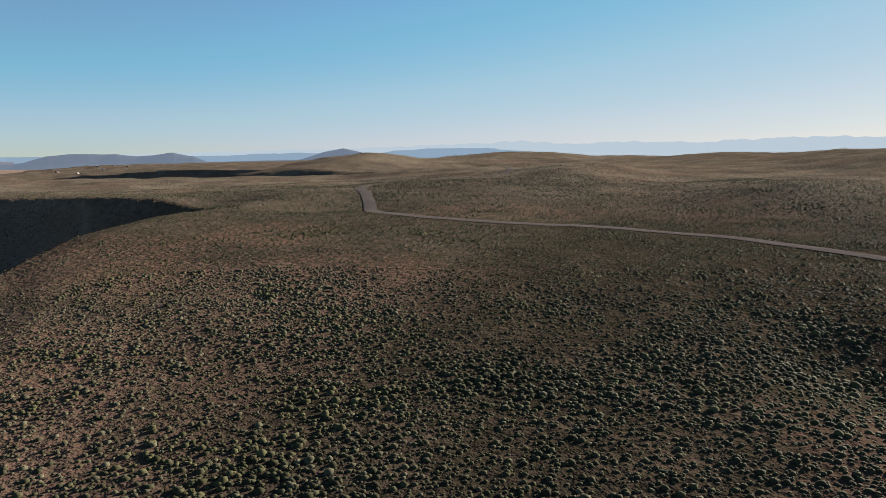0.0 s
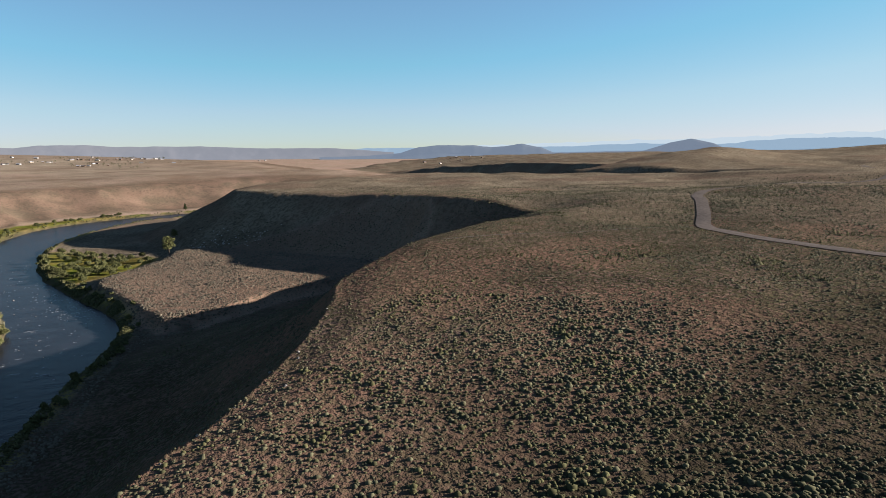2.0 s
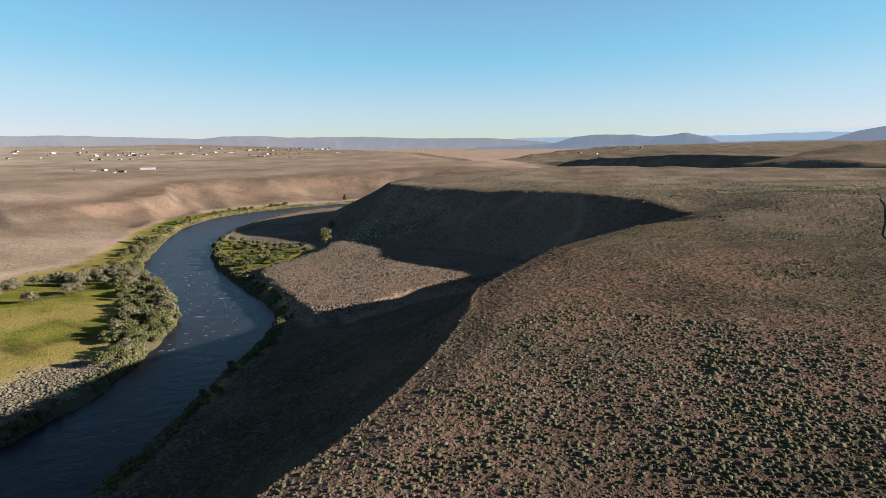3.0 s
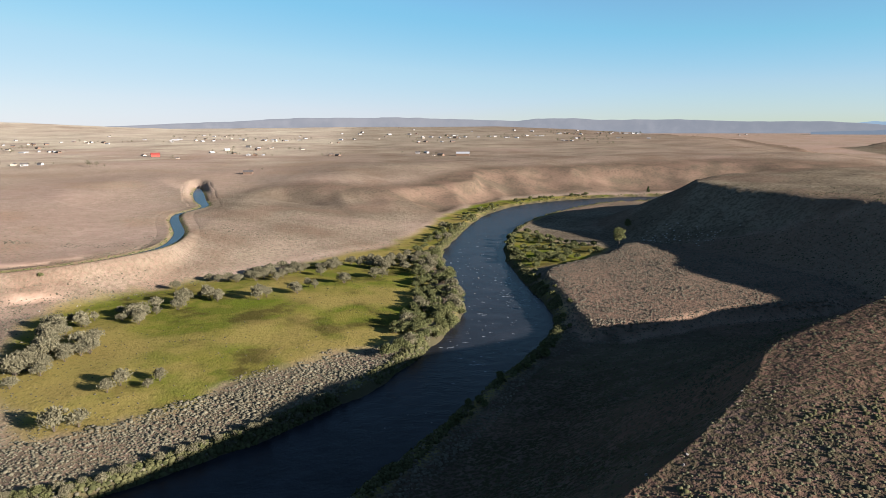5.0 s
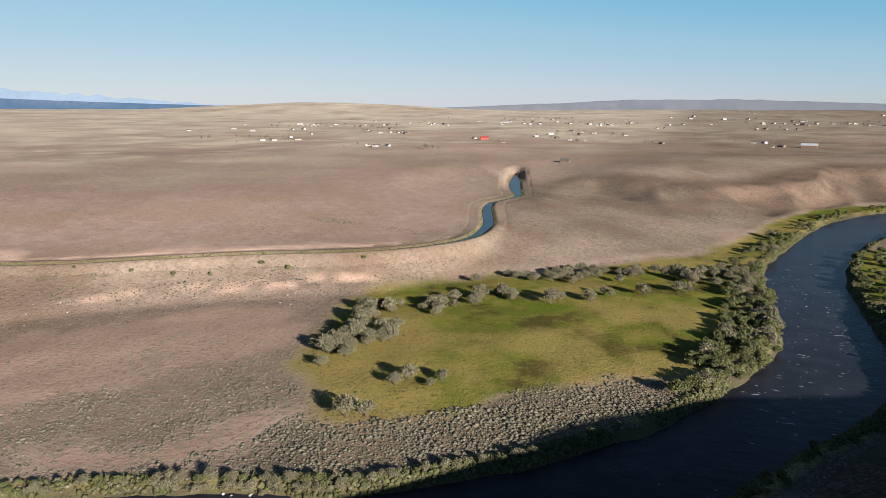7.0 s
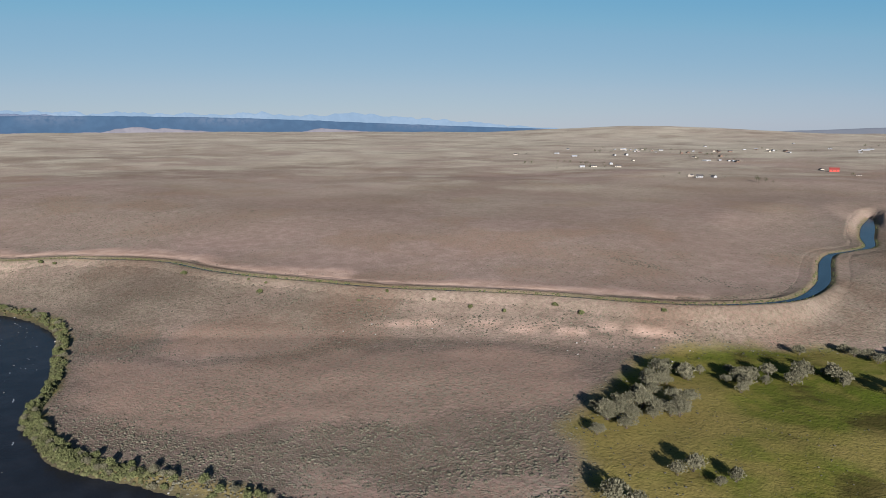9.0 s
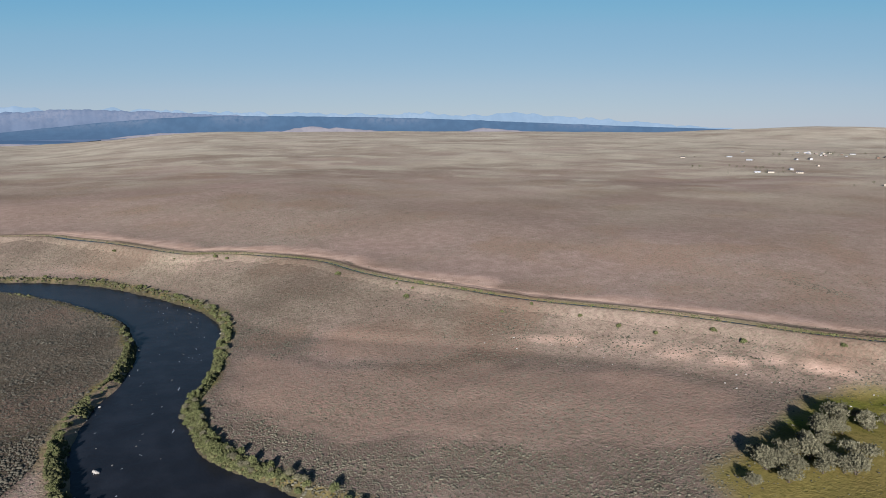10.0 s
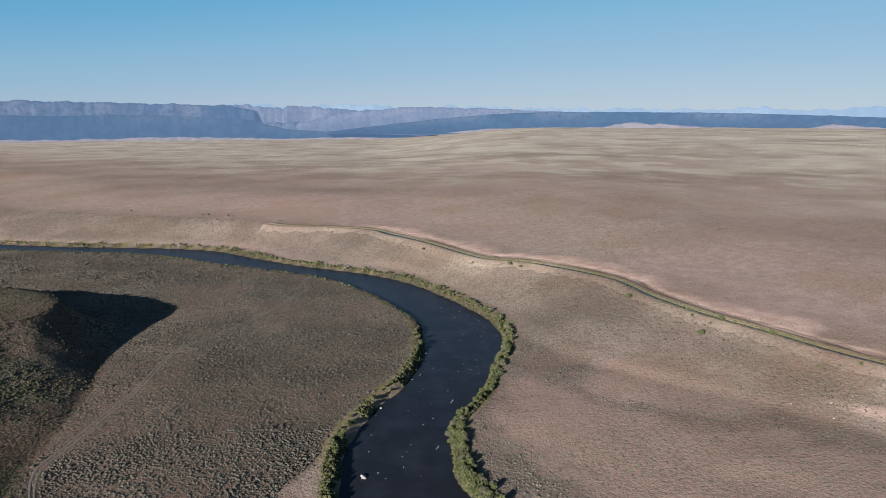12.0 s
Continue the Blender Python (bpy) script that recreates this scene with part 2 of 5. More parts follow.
# ---------------------------------------------------------------- materials
def material(name, rough=0.9, spec=0.3):
    m = bpy.data.materials.new(name)
    m.use_nodes = True
    b = m.node_tree.nodes["Principled BSDF"]
    b.inputs["Roughness"].default_value = rough
    b.inputs["Specular IOR Level"].default_value = spec
    return m, m.node_tree, b


def node(tree, kind, **values):
    n = tree.nodes.new(kind)
    for key, value in values.items():
        if key == "operation":
            n.operation = value
        elif key == "blend_type":
            n.blend_type = value
        elif key == "data_type":
            n.data_type = value
        elif key == "attribute_name":
            n.attribute_name = value
        else:
            n.inputs[key.replace("_", " ")].default_value = value
    return n


def coords(tree):
    """Places in metres."""
    g = tree.nodes.new("ShaderNodeNewGeometry")
    return g.outputs["Position"]


def noise_of(tree, size, detail=4.0, rough=0.55, at=None):
    n = node(tree, "ShaderNodeTexNoise", Scale=1.0 / size, Detail=detail, Roughness=rough)
    tree.links.new(at if at is not None else coords(tree), n.inputs["Vector"])
    return n.outputs["Fac"]


def ramp(tree, value, low, high):
    n = tree.nodes.new("ShaderNodeMapRange")
    n.interpolation_type = "SMOOTHSTEP"
    tree.links.new(value, n.inputs["Value"])
    n.inputs["From Min"].default_value, n.inputs["From Max"].default_value = low, high
    return n.outputs["Result"]


def times(tree, a, b):
    n = node(tree, "ShaderNodeMath", operation="MULTIPLY")
    for k, v in enumerate((a, b)):
        if isinstance(v, (int, float)):
            n.inputs[k].default_value = v
        else:
            tree.links.new(v, n.inputs[k])
    return n.outputs[0]


def blend(tree, fac, a, b):
    n = node(tree, "ShaderNodeMix", data_type="RGBA")
    for socket, v in ((n.inputs[0], fac), (n.inputs[6], a), (n.inputs[7], b)):
        if isinstance(v, (int, float)):
            socket.default_value = v
        elif isinstance(v, tuple):
            socket.default_value = (*v, 1)
        else:
            tree.links.new(v, socket)
    return n.outputs[2]


def node_product(tree, a, tone):
    n = node(tree, "ShaderNodeMix", data_type="RGBA", blend_type="MULTIPLY")
    n.inputs[0].default_value, n.inputs[7].default_value = 1.0, (*tone, 1)
    tree.links.new(a, n.inputs[6])
    return n.outputs[2]


def attr(tree, name):
    n = node(tree, "ShaderNodeAttribute", attribute_name=name)
    return n.outputs["Fac"]


def bumped(tree, bsdf, value, strength, distance):
    n = node(tree, "ShaderNodeBump", Strength=strength, Distance=distance)
    tree.links.new(value, n.inputs["Height"])
    tree.links.new(n.outputs[0], bsdf.inputs["Normal"])


def ground_material():
    m, t, b = material("sagebrush_ground", 1.0, 0.0)
    big, mid, fine, grain = noise_of(t, 60), noise_of(t, 7), noise_of(t, 1.1, 3), noise_of(t, 0.25, 3)
    vast = noise_of(t, 260, 5)
    soil = blend(t, ramp(t, mid, 0.35, 0.7), (0.285, 0.2, 0.165), (0.36, 0.262, 0.22))
    soil = blend(t, times(t, ramp(t, grain, 0.45, 0.75), 0.4), soil, (0.38, 0.305, 0.25))
    soil = blend(t, attr(t, "red"), soil, (0.31, 0.2, 0.145))
    # grey-green brush too small to stand out singly
    scrub = blend(t, ramp(t, big, 0.4, 0.65), (0.215, 0.19, 0.135), (0.28, 0.255, 0.19))
    col = blend(t, times(t, ramp(t, fine, 0.42, 0.6), attr(t, "scrub")), soil, scrub)
    # pale straw in patches, lightened as well for the haze far out
    straw = times(t, ramp(t, vast, 0.42, 0.62), attr(t, "straw"))
    col = blend(t, times(t, straw, 0.85), col, (0.455, 0.4, 0.305))
    streak = times(t, ramp(t, noise_of(t, 70, 4, 0.5), 0.45, 0.68), attr(t, "straw"))
    col = blend(t, times(t, streak, 0.7), col, (0.52, 0.47, 0.355))
    # haze over the far plain, painted as a paler ground tone
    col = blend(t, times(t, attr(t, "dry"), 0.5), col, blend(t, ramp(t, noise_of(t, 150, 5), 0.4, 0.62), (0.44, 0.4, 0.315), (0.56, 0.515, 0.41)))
    dusk = times(t, ramp(t, noise_of(t, 120, 4, 0.5), 0.46, 0.68), attr(t, "scrub"))
    col = blend(t, times(t, dusk, 0.45), col, (0.19, 0.128, 0.098))
    speck = times(t, ramp(t, noise_of(t, 1.3, 4, 0.7), 0.54, 0.64), attr(t, "scrub"))
    col = blend(t, times(t, speck, 0.72), col, (0.075, 0.068, 0.042))
    tuft = times(t, ramp(t, noise_of(t, 3.6, 4, 0.75), 0.55, 0.63), attr(t, "scrub"))
    col = blend(t, times(t, tuft, 0.42), col, (0.11, 0.098, 0.066))
    # darker litter and low growth of the plateau
    litter = blend(t, ramp(t, mid, 0.38, 0.66), (0.08, 0.057, 0.046), (0.128, 0.092, 0.074))
    litter = blend(t, times(t, attr(t, "red"), 0.7), litter, (0.18, 0.1, 0.068))
    low = blend(t, ramp(t, big, 0.4, 0.65), (0.042, 0.04, 0.023), (0.078, 0.072, 0.042))
    litter = blend(t, times(t, ramp(t, fine, 0.4, 0.58), attr(t, "scrub")), litter, low)
    # thick growth, with the shade of backlit brush painted into the soil
    litter = blend(t, times(t, attr(t, "thick"), 0.8), litter, blend(t, ramp(t, mid, 0.4, 0.65), (0.028, 0.025, 0.017), (0.05, 0.04, 0.028)))
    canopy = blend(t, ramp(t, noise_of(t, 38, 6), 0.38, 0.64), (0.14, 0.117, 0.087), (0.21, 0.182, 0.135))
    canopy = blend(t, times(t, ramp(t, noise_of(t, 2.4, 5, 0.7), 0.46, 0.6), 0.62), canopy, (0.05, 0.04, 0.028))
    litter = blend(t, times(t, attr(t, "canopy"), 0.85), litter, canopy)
    litter = blend(t, times(t, attr(t, "red"), 0.55), litter, (0.135, 0.088, 0.068))
    col = blend(t, attr(t, "brushy"), col, litter)
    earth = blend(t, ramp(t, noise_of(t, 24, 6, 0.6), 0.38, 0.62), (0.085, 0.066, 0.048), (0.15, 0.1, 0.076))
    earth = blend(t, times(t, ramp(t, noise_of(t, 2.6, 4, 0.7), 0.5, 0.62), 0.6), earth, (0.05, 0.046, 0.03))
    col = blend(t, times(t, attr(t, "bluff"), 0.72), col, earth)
    col = blend(t, attr(t, "pale"), col, blend(t, ramp(t, mid, 0.35, 0.7), (0.42, 0.295, 0.222), (0.53, 0.385, 0.3)))
    # wet meadow
    grass = blend(t, ramp(t, noise_of(t, 11, 5), 0.38, 0.62), (0.11, 0.128, 0.024), (0.185, 0.165, 0.045))
    grass = blend(t, times(t, ramp(t, noise_of(t, 30, 3), 0.48, 0.62), 0.75), grass, (0.115, 0.155, 0.02))
    grass = blend(t, times(t, ramp(t, noise_of(t, 0.5, 4), 0.4, 0.7), 0.45), grass, (0.13, 0.115, 0.04))
    grass = blend(t, times(t, ramp(t, noise_of(t, 27, 6, 0.65), 0.49, 0.62), 0.85), grass, (0.065, 0.054, 0.022))
    grass = blend(t, times(t, ramp(t, noise_of(t, 62, 4), 0.44, 0.58), 0.8), grass, (0.26, 0.2, 0.08))
    grass = blend(t, times(t, ramp(t, noise_of(t, 1.6, 5, 0.7), 0.5, 0.68), 0.5), grass, (0.07, 0.075, 0.022))
    grass = node_product(t, grass, (0.9, 0.92, 0.8))
    col = blend(t, attr(t, "green"), col, grass)
    col = blend(t, attr(t, "mud"), col, (0.06, 0.055, 0.036))
    col = node_product(t, col, (0.815, 0.785, 0.76))
    t.links.new(col, b.inputs["Base Color"])
    # small hummocks everywhere, shrub-sized ones where brush covers the ground
    small, tall = noise_of(t, 0.7, 3), noise_of(t, 1.7, 3, 0.65)
    cover = node(t, "ShaderNodeMath", operation="MULTIPLY_ADD")
    t.links.new(attr(t, "brushy"), cover.inputs[0])
    cover.inputs[1].default_value, cover.inputs[2].default_value = 0.55, 0.45
    relief = node(t, "ShaderNodeMath", operation="ADD")
    t.links.new(times(t, small, 0.3), relief.inputs[0])
    t.links.new(times(t, tall, cover.outputs[0]), relief.inputs[1])
    bumped(t, b, relief.outputs[0], 0.85, 0.75)
    return m


def plain_material(name, low, high, size=0.4, rough=0.9, spec=0.3, bump=0.0):
    m, t, b = material(name, rough, spec)
    info = t.nodes.new("ShaderNodeObjectInfo")
    c = blend(t, ramp(t, noise_of(t, size, 5), 0.3, 0.7), low, high)
    c = blend(t, times(t, info.outputs["Random"], 0.35), c, tuple(v * 0.6 for v in low))
    c = node_product(t, c, (0.78, 0.78, 0.78))
    t.links.new(c, b.inputs["Base Color"])
    if bump:
        bumped(t, b, noise_of(t, size * 0.5, 5), 0.8, bump)
    return m


def leaf_material(name, dark, light, patch=9.0):
    """Foliage that differs from leaf to leaf, from bush to bush and from stand to stand."""
    m, t, b = material(name, 0.95, 0.06)
    geo, info = t.nodes.new("ShaderNodeNewGeometry"), t.nodes.new("ShaderNodeObjectInfo")
    c = blend(t, geo.outputs["Random Per Island"], dark, light)
    c = blend(t, times(t, ramp(t, noise_of(t, patch, 3), 0.35, 0.68), 0.55), c, tuple(v * 0.62 for v in light))
    c = blend(t, times(t, info.outputs["Random"], 0.4), c, tuple(v * 0.9 for v in dark))
    c = node_product(t, c, (0.76, 0.75, 0.76))
    t.links.new(c, b.inputs["Base Color"])
    return m


def water_material(name, deep, ripple):
    m, t, b = material(name, 0.27, 0.06)
    b.inputs["IOR"].default_value = 1.33
    t.links.new(blend(t, ramp(t, noise_of(t, 14, 3), 0.4, 0.7), deep, tuple(v * 1.5 for v in deep)), b.inputs["Base Color"])
    a, c = noise_of(t, 0.9, 4), noise_of(t, 5.5, 3)
    n = node(t, "ShaderNodeMath", operation="ADD")
    t.links.new(times(t, a, 0.35), n.inputs[0])
    t.links.new(c, n.inputs[1])
    bumped(t, b, n.outputs[0], ripple, 0.28)
    return m


GROUND = ground_material()
WATER = water_material("river_water", (0.012, 0.013, 0.016), 0.6)
CANAL_WATER = water_material("canal_water", (0.02, 0.035, 0.05), 0.12)
ROAD = plain_material("gravel_road", (0.1, 0.086, 0.078), (0.135, 0.118, 0.106), 1.6, 1.0, 0.0, 0.05)
TRACK = plain_material("worn_track", (0.17, 0.145, 0.11), (0.22, 0.19, 0.15), 1.2, 0.95, 0.15, 0.05)
SAGE = leaf_material("sagebrush_leaves", (0.045, 0.044, 0.026), (0.135, 0.132, 0.078), 22)
DUSKY_SAGE = leaf_material("dusky_sagebrush_leaves", (0.05, 0.045, 0.033), (0.155, 0.141, 0.104), 22)
PALE_SAGE = leaf_material("pale_sagebrush_leaves", (0.075, 0.064, 0.045), (0.19, 0.166, 0.12), 22)
# darker copy of the sagebrush leaves: backlit shade put into the colour
SHADED_SAGE = leaf_material("shaded_sagebrush_leaves", (0.03, 0.03, 0.016), (0.098, 0.098, 0.05), 22)
GREEN_SAGE = leaf_material("rabbitbrush_leaves", (0.036, 0.036, 0.017), (0.115, 0.113, 0.053), 16)
SHORE = leaf_material("shore_grass_leaves", (0.035, 0.04, 0.016), (0.11, 0.108, 0.048))
NORTH_SAGE = leaf_material("grey_sagebrush_leaves", (0.06, 0.055, 0.036), (0.2, 0.184, 0.128), 22)
WILLOW = leaf_material("willow_leaves", (0.058, 0.068, 0.027), (0.165, 0.168, 0.07))
GREY_WILLOW = leaf_material("grey_willow_leaves", (0.085, 0.08, 0.046), (0.215, 0.197, 0.125))
BARK = plain_material("bark", (0.09, 0.07, 0.055), (0.15, 0.12, 0.095), 0.15, 0.95, 0.1, 0.01)
ROCK = plain_material("river_rock", (0.07, 0.065, 0.06), (0.2, 0.19, 0.175), 0.5, 0.6, 0.4, 0.05)
FOAM = plain_material("white_water", (0.34, 0.36, 0.38), (0.55, 0.57, 0.6), 0.3, 0.6, 0.4, 0.05)


# ---------------------------------------------------------------- mesh helpers
def mesh_from(name, verts, faces, mat, smooth=False):
    me = bpy.data.meshes.new(name)
    verts, faces = np.asarray(verts, np.float32), np.asarray(faces, np.int32)
    k = faces.shape[1]
    me.vertices.add(len(verts))
    me.vertices.foreach_set("co", verts.ravel())
    me.loops.add(faces.size)
    me.loops.foreach_set("vertex_index", faces.ravel())
    me.polygons.add(len(faces))
    me.polygons.foreach_set("loop_start", np.arange(0, faces.size, k, dtype=np.int32))
    me.polygons.foreach_set("use_smooth", np.full(len(faces), smooth))
    me.materials.append(mat)
    me.update(calc_edges=True)
    me.validate()
    return me


def part(name, me, parent, label=""):
    ob = new(name, me)
    ob.parent = parent
    return tagged(ob, label) if label else ob


def thing(name, label, category, group="", kind="", at=None):
    ob = new(name)
    ob.empty_display_size = 0.3
    if at is not None:
        ob.matrix_basis = at
    return tagged(ob, label, category, group, kind)


def strip(name, line, half, lift, mat, z=None, rows=5):
    """A band along a line, lying on the ground or at height z."""
    line = np.asarray(line, float)
    d = np.gradient(line[:, :2], axis=0)
    d /= np.linalg.norm(d, axis=1)[:, None]
    side = np.stack([-d[:, 1], d[:, 0]], 1)
    half = np.broadcast_to(half, len(line))
    u = np.linspace(-1, 1, rows)
    xy = line[:, None, :2] + side[:, None] * (half[:, None] * u)[..., None]
    zz = land(xy[..., 0].ravel(), xy[..., 1].ravel()).reshape(xy.shape[:2]) + lift * (1.15 - 0.3 * u**2) if z is None else np.full(xy.shape[:2], z)
    i = np.arange(len(line) * rows).reshape(len(line), rows)
    faces = np.stack([i[:-1, :-1], i[1:, :-1], i[1:, 1:], i[:-1, 1:]], -1).reshape(-1, 4)[:, ::-1]
    return mesh_from(name, np.concatenate([xy, zz[..., None]], -1).reshape(-1, 3), faces, mat, True)


# ---------------------------------------------------------------- ground, water, roads
SOUTH_SIDE = np.vstack([RIVER[:, :2], [(3000, 1400), (3000, -3000), (-900, -3000)]])


def south_side(x, y):
    return inside(x, y, SOUTH_SIDE)


def shaded_thicket(x, y):
    """Where the brush of the plateau grows thick and green, and is darkened as if backlit."""
    return sstep(75, 20, y + 0.12 * x + 22 * fbm(x, y, 40, 3, 65)) * sstep(330, 180, x)


def masks(x, y, z):
    """Where the kinds of soil and growth lie."""
    dr, hw = near_line(x, y, RIVER)
    off = dr - hw
    n1, n2, n3 = fbm(x, y, 45, 4, 61), fbm(x, y, 14, 3, 62), fbm(x, y, 130, 4, 63)
    en, fn, es, fs = signed(x, y, EDGE_N), signed(x, y, FOOT_N), signed(x, y, EDGE_S), signed(x, y, FOOT_S)
    r = np.hypot(x, y)
    green = sstep(-6, 5, signed(x, y, MEADOW) + 5 * n2) * (1 - 0.9 * sstep(-4, 6, signed(x, y, MEADOW_BRUSH) + 6 * n2))
    green = np.maximum(green, sstep(-5, 4, signed(x, y, GREEN_STRIP) + 4 * n2))
    green = np.maximum(green, sstep(-5, 4, signed(x, y, ISLAND) + 4 * n2))
    shore = sstep(7.5, 4, off + 3 * n2) * sstep(-2.5, 0.0, off)
    green = np.maximum(green, 0.85 * shore)
    dc, cw = near_line(x, y, CANAL)
    green = np.maximum(green, 0.3 * sstep(4.5, 2.0, dc - cw + 3 * n1))
    red = sstep(0.05, 0.5, n1 + 0.35 * (np.abs(es) < 25)) * 0.7
    red = np.maximum(red, sstep(-8, 8, signed(x, y, RED_FLAT) + 8 * n2) * 0.6)
    pale = sstep(3.0, 6, dc - cw) * sstep(27, 14, dc - cw + 13 * n1 + 5 * n2) * (en > 0) * sstep(-640, -600, x) * sstep(-122, -150, x) * sstep(360, 320, y) * 0.9
    scarp = sstep(9, 11, fn + 3 * n2) * sstep(17, 13, fn + 5 * n2) * sstep(-245, -222, x) * sstep(-122, -138, x)
    pale = np.maximum(pale, 0.65 * scarp * sstep(-0.3, 0.2, n1 + 0.4 * n2))
    pale = np.maximum(pale, 0.12 * sstep(0.1, 0.6, n1) * (fn > 0) * (en < 8) * sstep(480, 560, y))
    scrub = np.clip(0.75 + 0.6 * n3 + 0.3 * n1, 0.15, 1) * (1 - 0.8 * pale)
    scrub = np.where(fs > 0, np.clip(scrub + 0.15, 0, 1), scrub)
    # straw spreads away from the edge and carries part of the painted haze
    straw = sstep(120, 700, en) * np.clip(0.85 + 0.4 * n3, 0, 1)
    brushy = np.clip(sstep(-14, 4, fs) + sstep(3, 7, off) * south_side(x, y), 0, 1) * (1 - 0.3 * sstep(-0.2, 0.6, n1) * (fs < 0))
    bench = sstep(-6, 4, fbm(x, y, 9, 2, 64) * 5 + signed(x, y, BENCH))
    red = np.maximum(red, 0.8 * bench)
    brushy = np.maximum(brushy * (1 - bench), 0.78 * bench)
    mud = sstep(3.5, 1.0, off + 1.5 * n2) * 0.9
    brushy = np.maximum(brushy, (0.56 + 0.3 * n1) * sstep(-140, 20, x) * sstep(0, 12, fn) * (1 - pale))
    brushy = np.maximum(brushy, (0.82 + 0.3 * n1) * sstep(440, 540, y) * sstep(0, 10, fn) * sstep(60, 5, en))
    flat = sstep(-6, 6, -signed(x, y, RED_FLAT) - 10 * n2) * sstep(0, 8, -np.maximum(signed(x, y, BARE_SLOPE), signed(x, y, BARE_STRIP)) - 6 * n2)
    brushy = np.maximum(brushy, 0.48 * flat * (fn <= 6) * (x < -70) * (x > -480) * ~south_side(x, y))
    brushy = np.maximum(brushy, 0.75 * sstep(-4, 4, signed(x, y, MEADOW_BRUSH) + 6 * n2))
    bare = sstep(-3, 2, signed(x, y, BARE_SHORE) + 2 * n2)
    green, mud, brushy, pale = green * (1 - 0.7 * bare), mud * (1 - bare), brushy * (1 - bare), np.maximum(pale, 0.06 * bare)
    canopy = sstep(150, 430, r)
    # dense brush and the painted shade of the near plateau
    thick = shaded_thicket(x, y) * (es > 0)
    red = np.maximum(red, sstep(-9, 8, np.maximum(signed(x, y, BARE_SLOPE), signed(x, y, BARE_STRIP)) + 8 * n2) * 0.7)
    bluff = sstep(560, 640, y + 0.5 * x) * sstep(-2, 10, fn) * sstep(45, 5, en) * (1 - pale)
    # grows with distance: stands in for the haze above the plain
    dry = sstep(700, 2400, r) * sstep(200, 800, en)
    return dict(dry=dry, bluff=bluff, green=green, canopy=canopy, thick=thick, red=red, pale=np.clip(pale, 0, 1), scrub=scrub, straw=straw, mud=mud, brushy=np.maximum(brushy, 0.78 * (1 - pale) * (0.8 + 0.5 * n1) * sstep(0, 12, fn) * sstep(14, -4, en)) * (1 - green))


MEADOW = smooth_line([(-116, 200), (-126, 248), (-131, 281), (-116, 302), (-83, 332), (-50, 352), (-25, 385), (15, 430), (40, 470), (45, 440), (36, 395), (30, 344), (28, 303), (24, 262),
                      (10, 232), (-8, 200), (-28, 178), (-50, 155), (-75, 140), (-84, 160), (-98, 182)], 3)
MEADOW_BRUSH = smooth_line([(-96, 160), (-70, 172), (-52, 187), (-40, 202), (-24, 216), (-4, 227), (12, 238), (20, 226), (-2, 192), (-28, 165), (-52, 145), (-84, 130)], 3)
GREEN_STRIP = smooth_line([(17, 440), (44, 500), (64, 562), (84, 606), (124, 660), (173, 692), (250, 702), (240, 690), (170, 665), (110, 608), (84, 548), (64, 469), (46, 430)], 3)
ISLAND = smooth_line([(80, 345), (84, 408), (98, 462), (112, 470), (122, 425), (140, 400), (128, 372), (100, 352)], 3)
RED_FLAT = smooth_line([(-187, 113), (-172, 142), (-157, 166), (-140, 186), (-128, 205), (-126, 228), (-144, 250), (-160, 250), (-182, 240), (-200, 217), (-217, 194), (-232, 162), (-255, 137), (-290, 118), (-240, 96)], 3)
BARE_SLOPE = smooth_line([(-299, 155), (-285, 184), (-260, 196), (-241, 195), (-244, 171), (-263, 141)], 3)
BARE_SHORE = smooth_line([(-303, 70), (-268, 52), (-243, 41), (-219, 36), (-201, 27), (-190, 38), (-215, 46), (-236, 47), (-259, 58), (-290, 74)], 3)
BARE_STRIP = smooth_line([(-150, 128), (-123, 134), (-112, 148), (-100, 170), (-96, 166), (-102, 145), (-119, 129), (-140, 122)], 3)


def build_ground():
    turn = np.concatenate([np.linspace(-118, 124, 820), np.linspace(127, 239, 40)])
    radius = np.concatenate([[0.5], np.geomspace(12, 4850, 400)])
    a, r = np.meshgrid(np.radians(turn), radius, indexing="ij")
    x, y = -5 - np.sin(a) * r, 15 + np.cos(a) * r
    fx, fy = x.ravel(), y.ravel()
    z = land(fx, fy)
    n, k = a.shape
    i = np.arange(n * k).reshape(n, k)
    j = np.vstack([i, i[:1]])
    faces = np.stack([j[:-1, :-1], j[:-1, 1:], j[1:, 1:], j[1:, :-1]], -1).reshape(-1, 4)[:, ::-1]
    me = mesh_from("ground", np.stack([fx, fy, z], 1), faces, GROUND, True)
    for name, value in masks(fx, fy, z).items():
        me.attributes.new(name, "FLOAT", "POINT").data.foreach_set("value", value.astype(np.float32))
    return tagged(new("ground", me), "dry brown sagebrush land with a green river meadow", "ground", kind="structure")


build_ground()
tagged(new("river_water", strip("river_water", smooth_line(RIVER_WEST + RIVER_EAST, 8), smooth_line(RIVER_WEST + RIVER_EAST, 8)[:, 2] + 5, 0, WATER, 0.0)), "dark blue rippled river between green banks", "river", kind="structure")
tagged(new("canal_water", strip("canal_water", CANAL, CANAL[:, 2] + 0.2, 0, CANAL_WATER, CANAL_Z, 3)), "narrow calm irrigation canal with grassy banks", "canal", kind="structure")


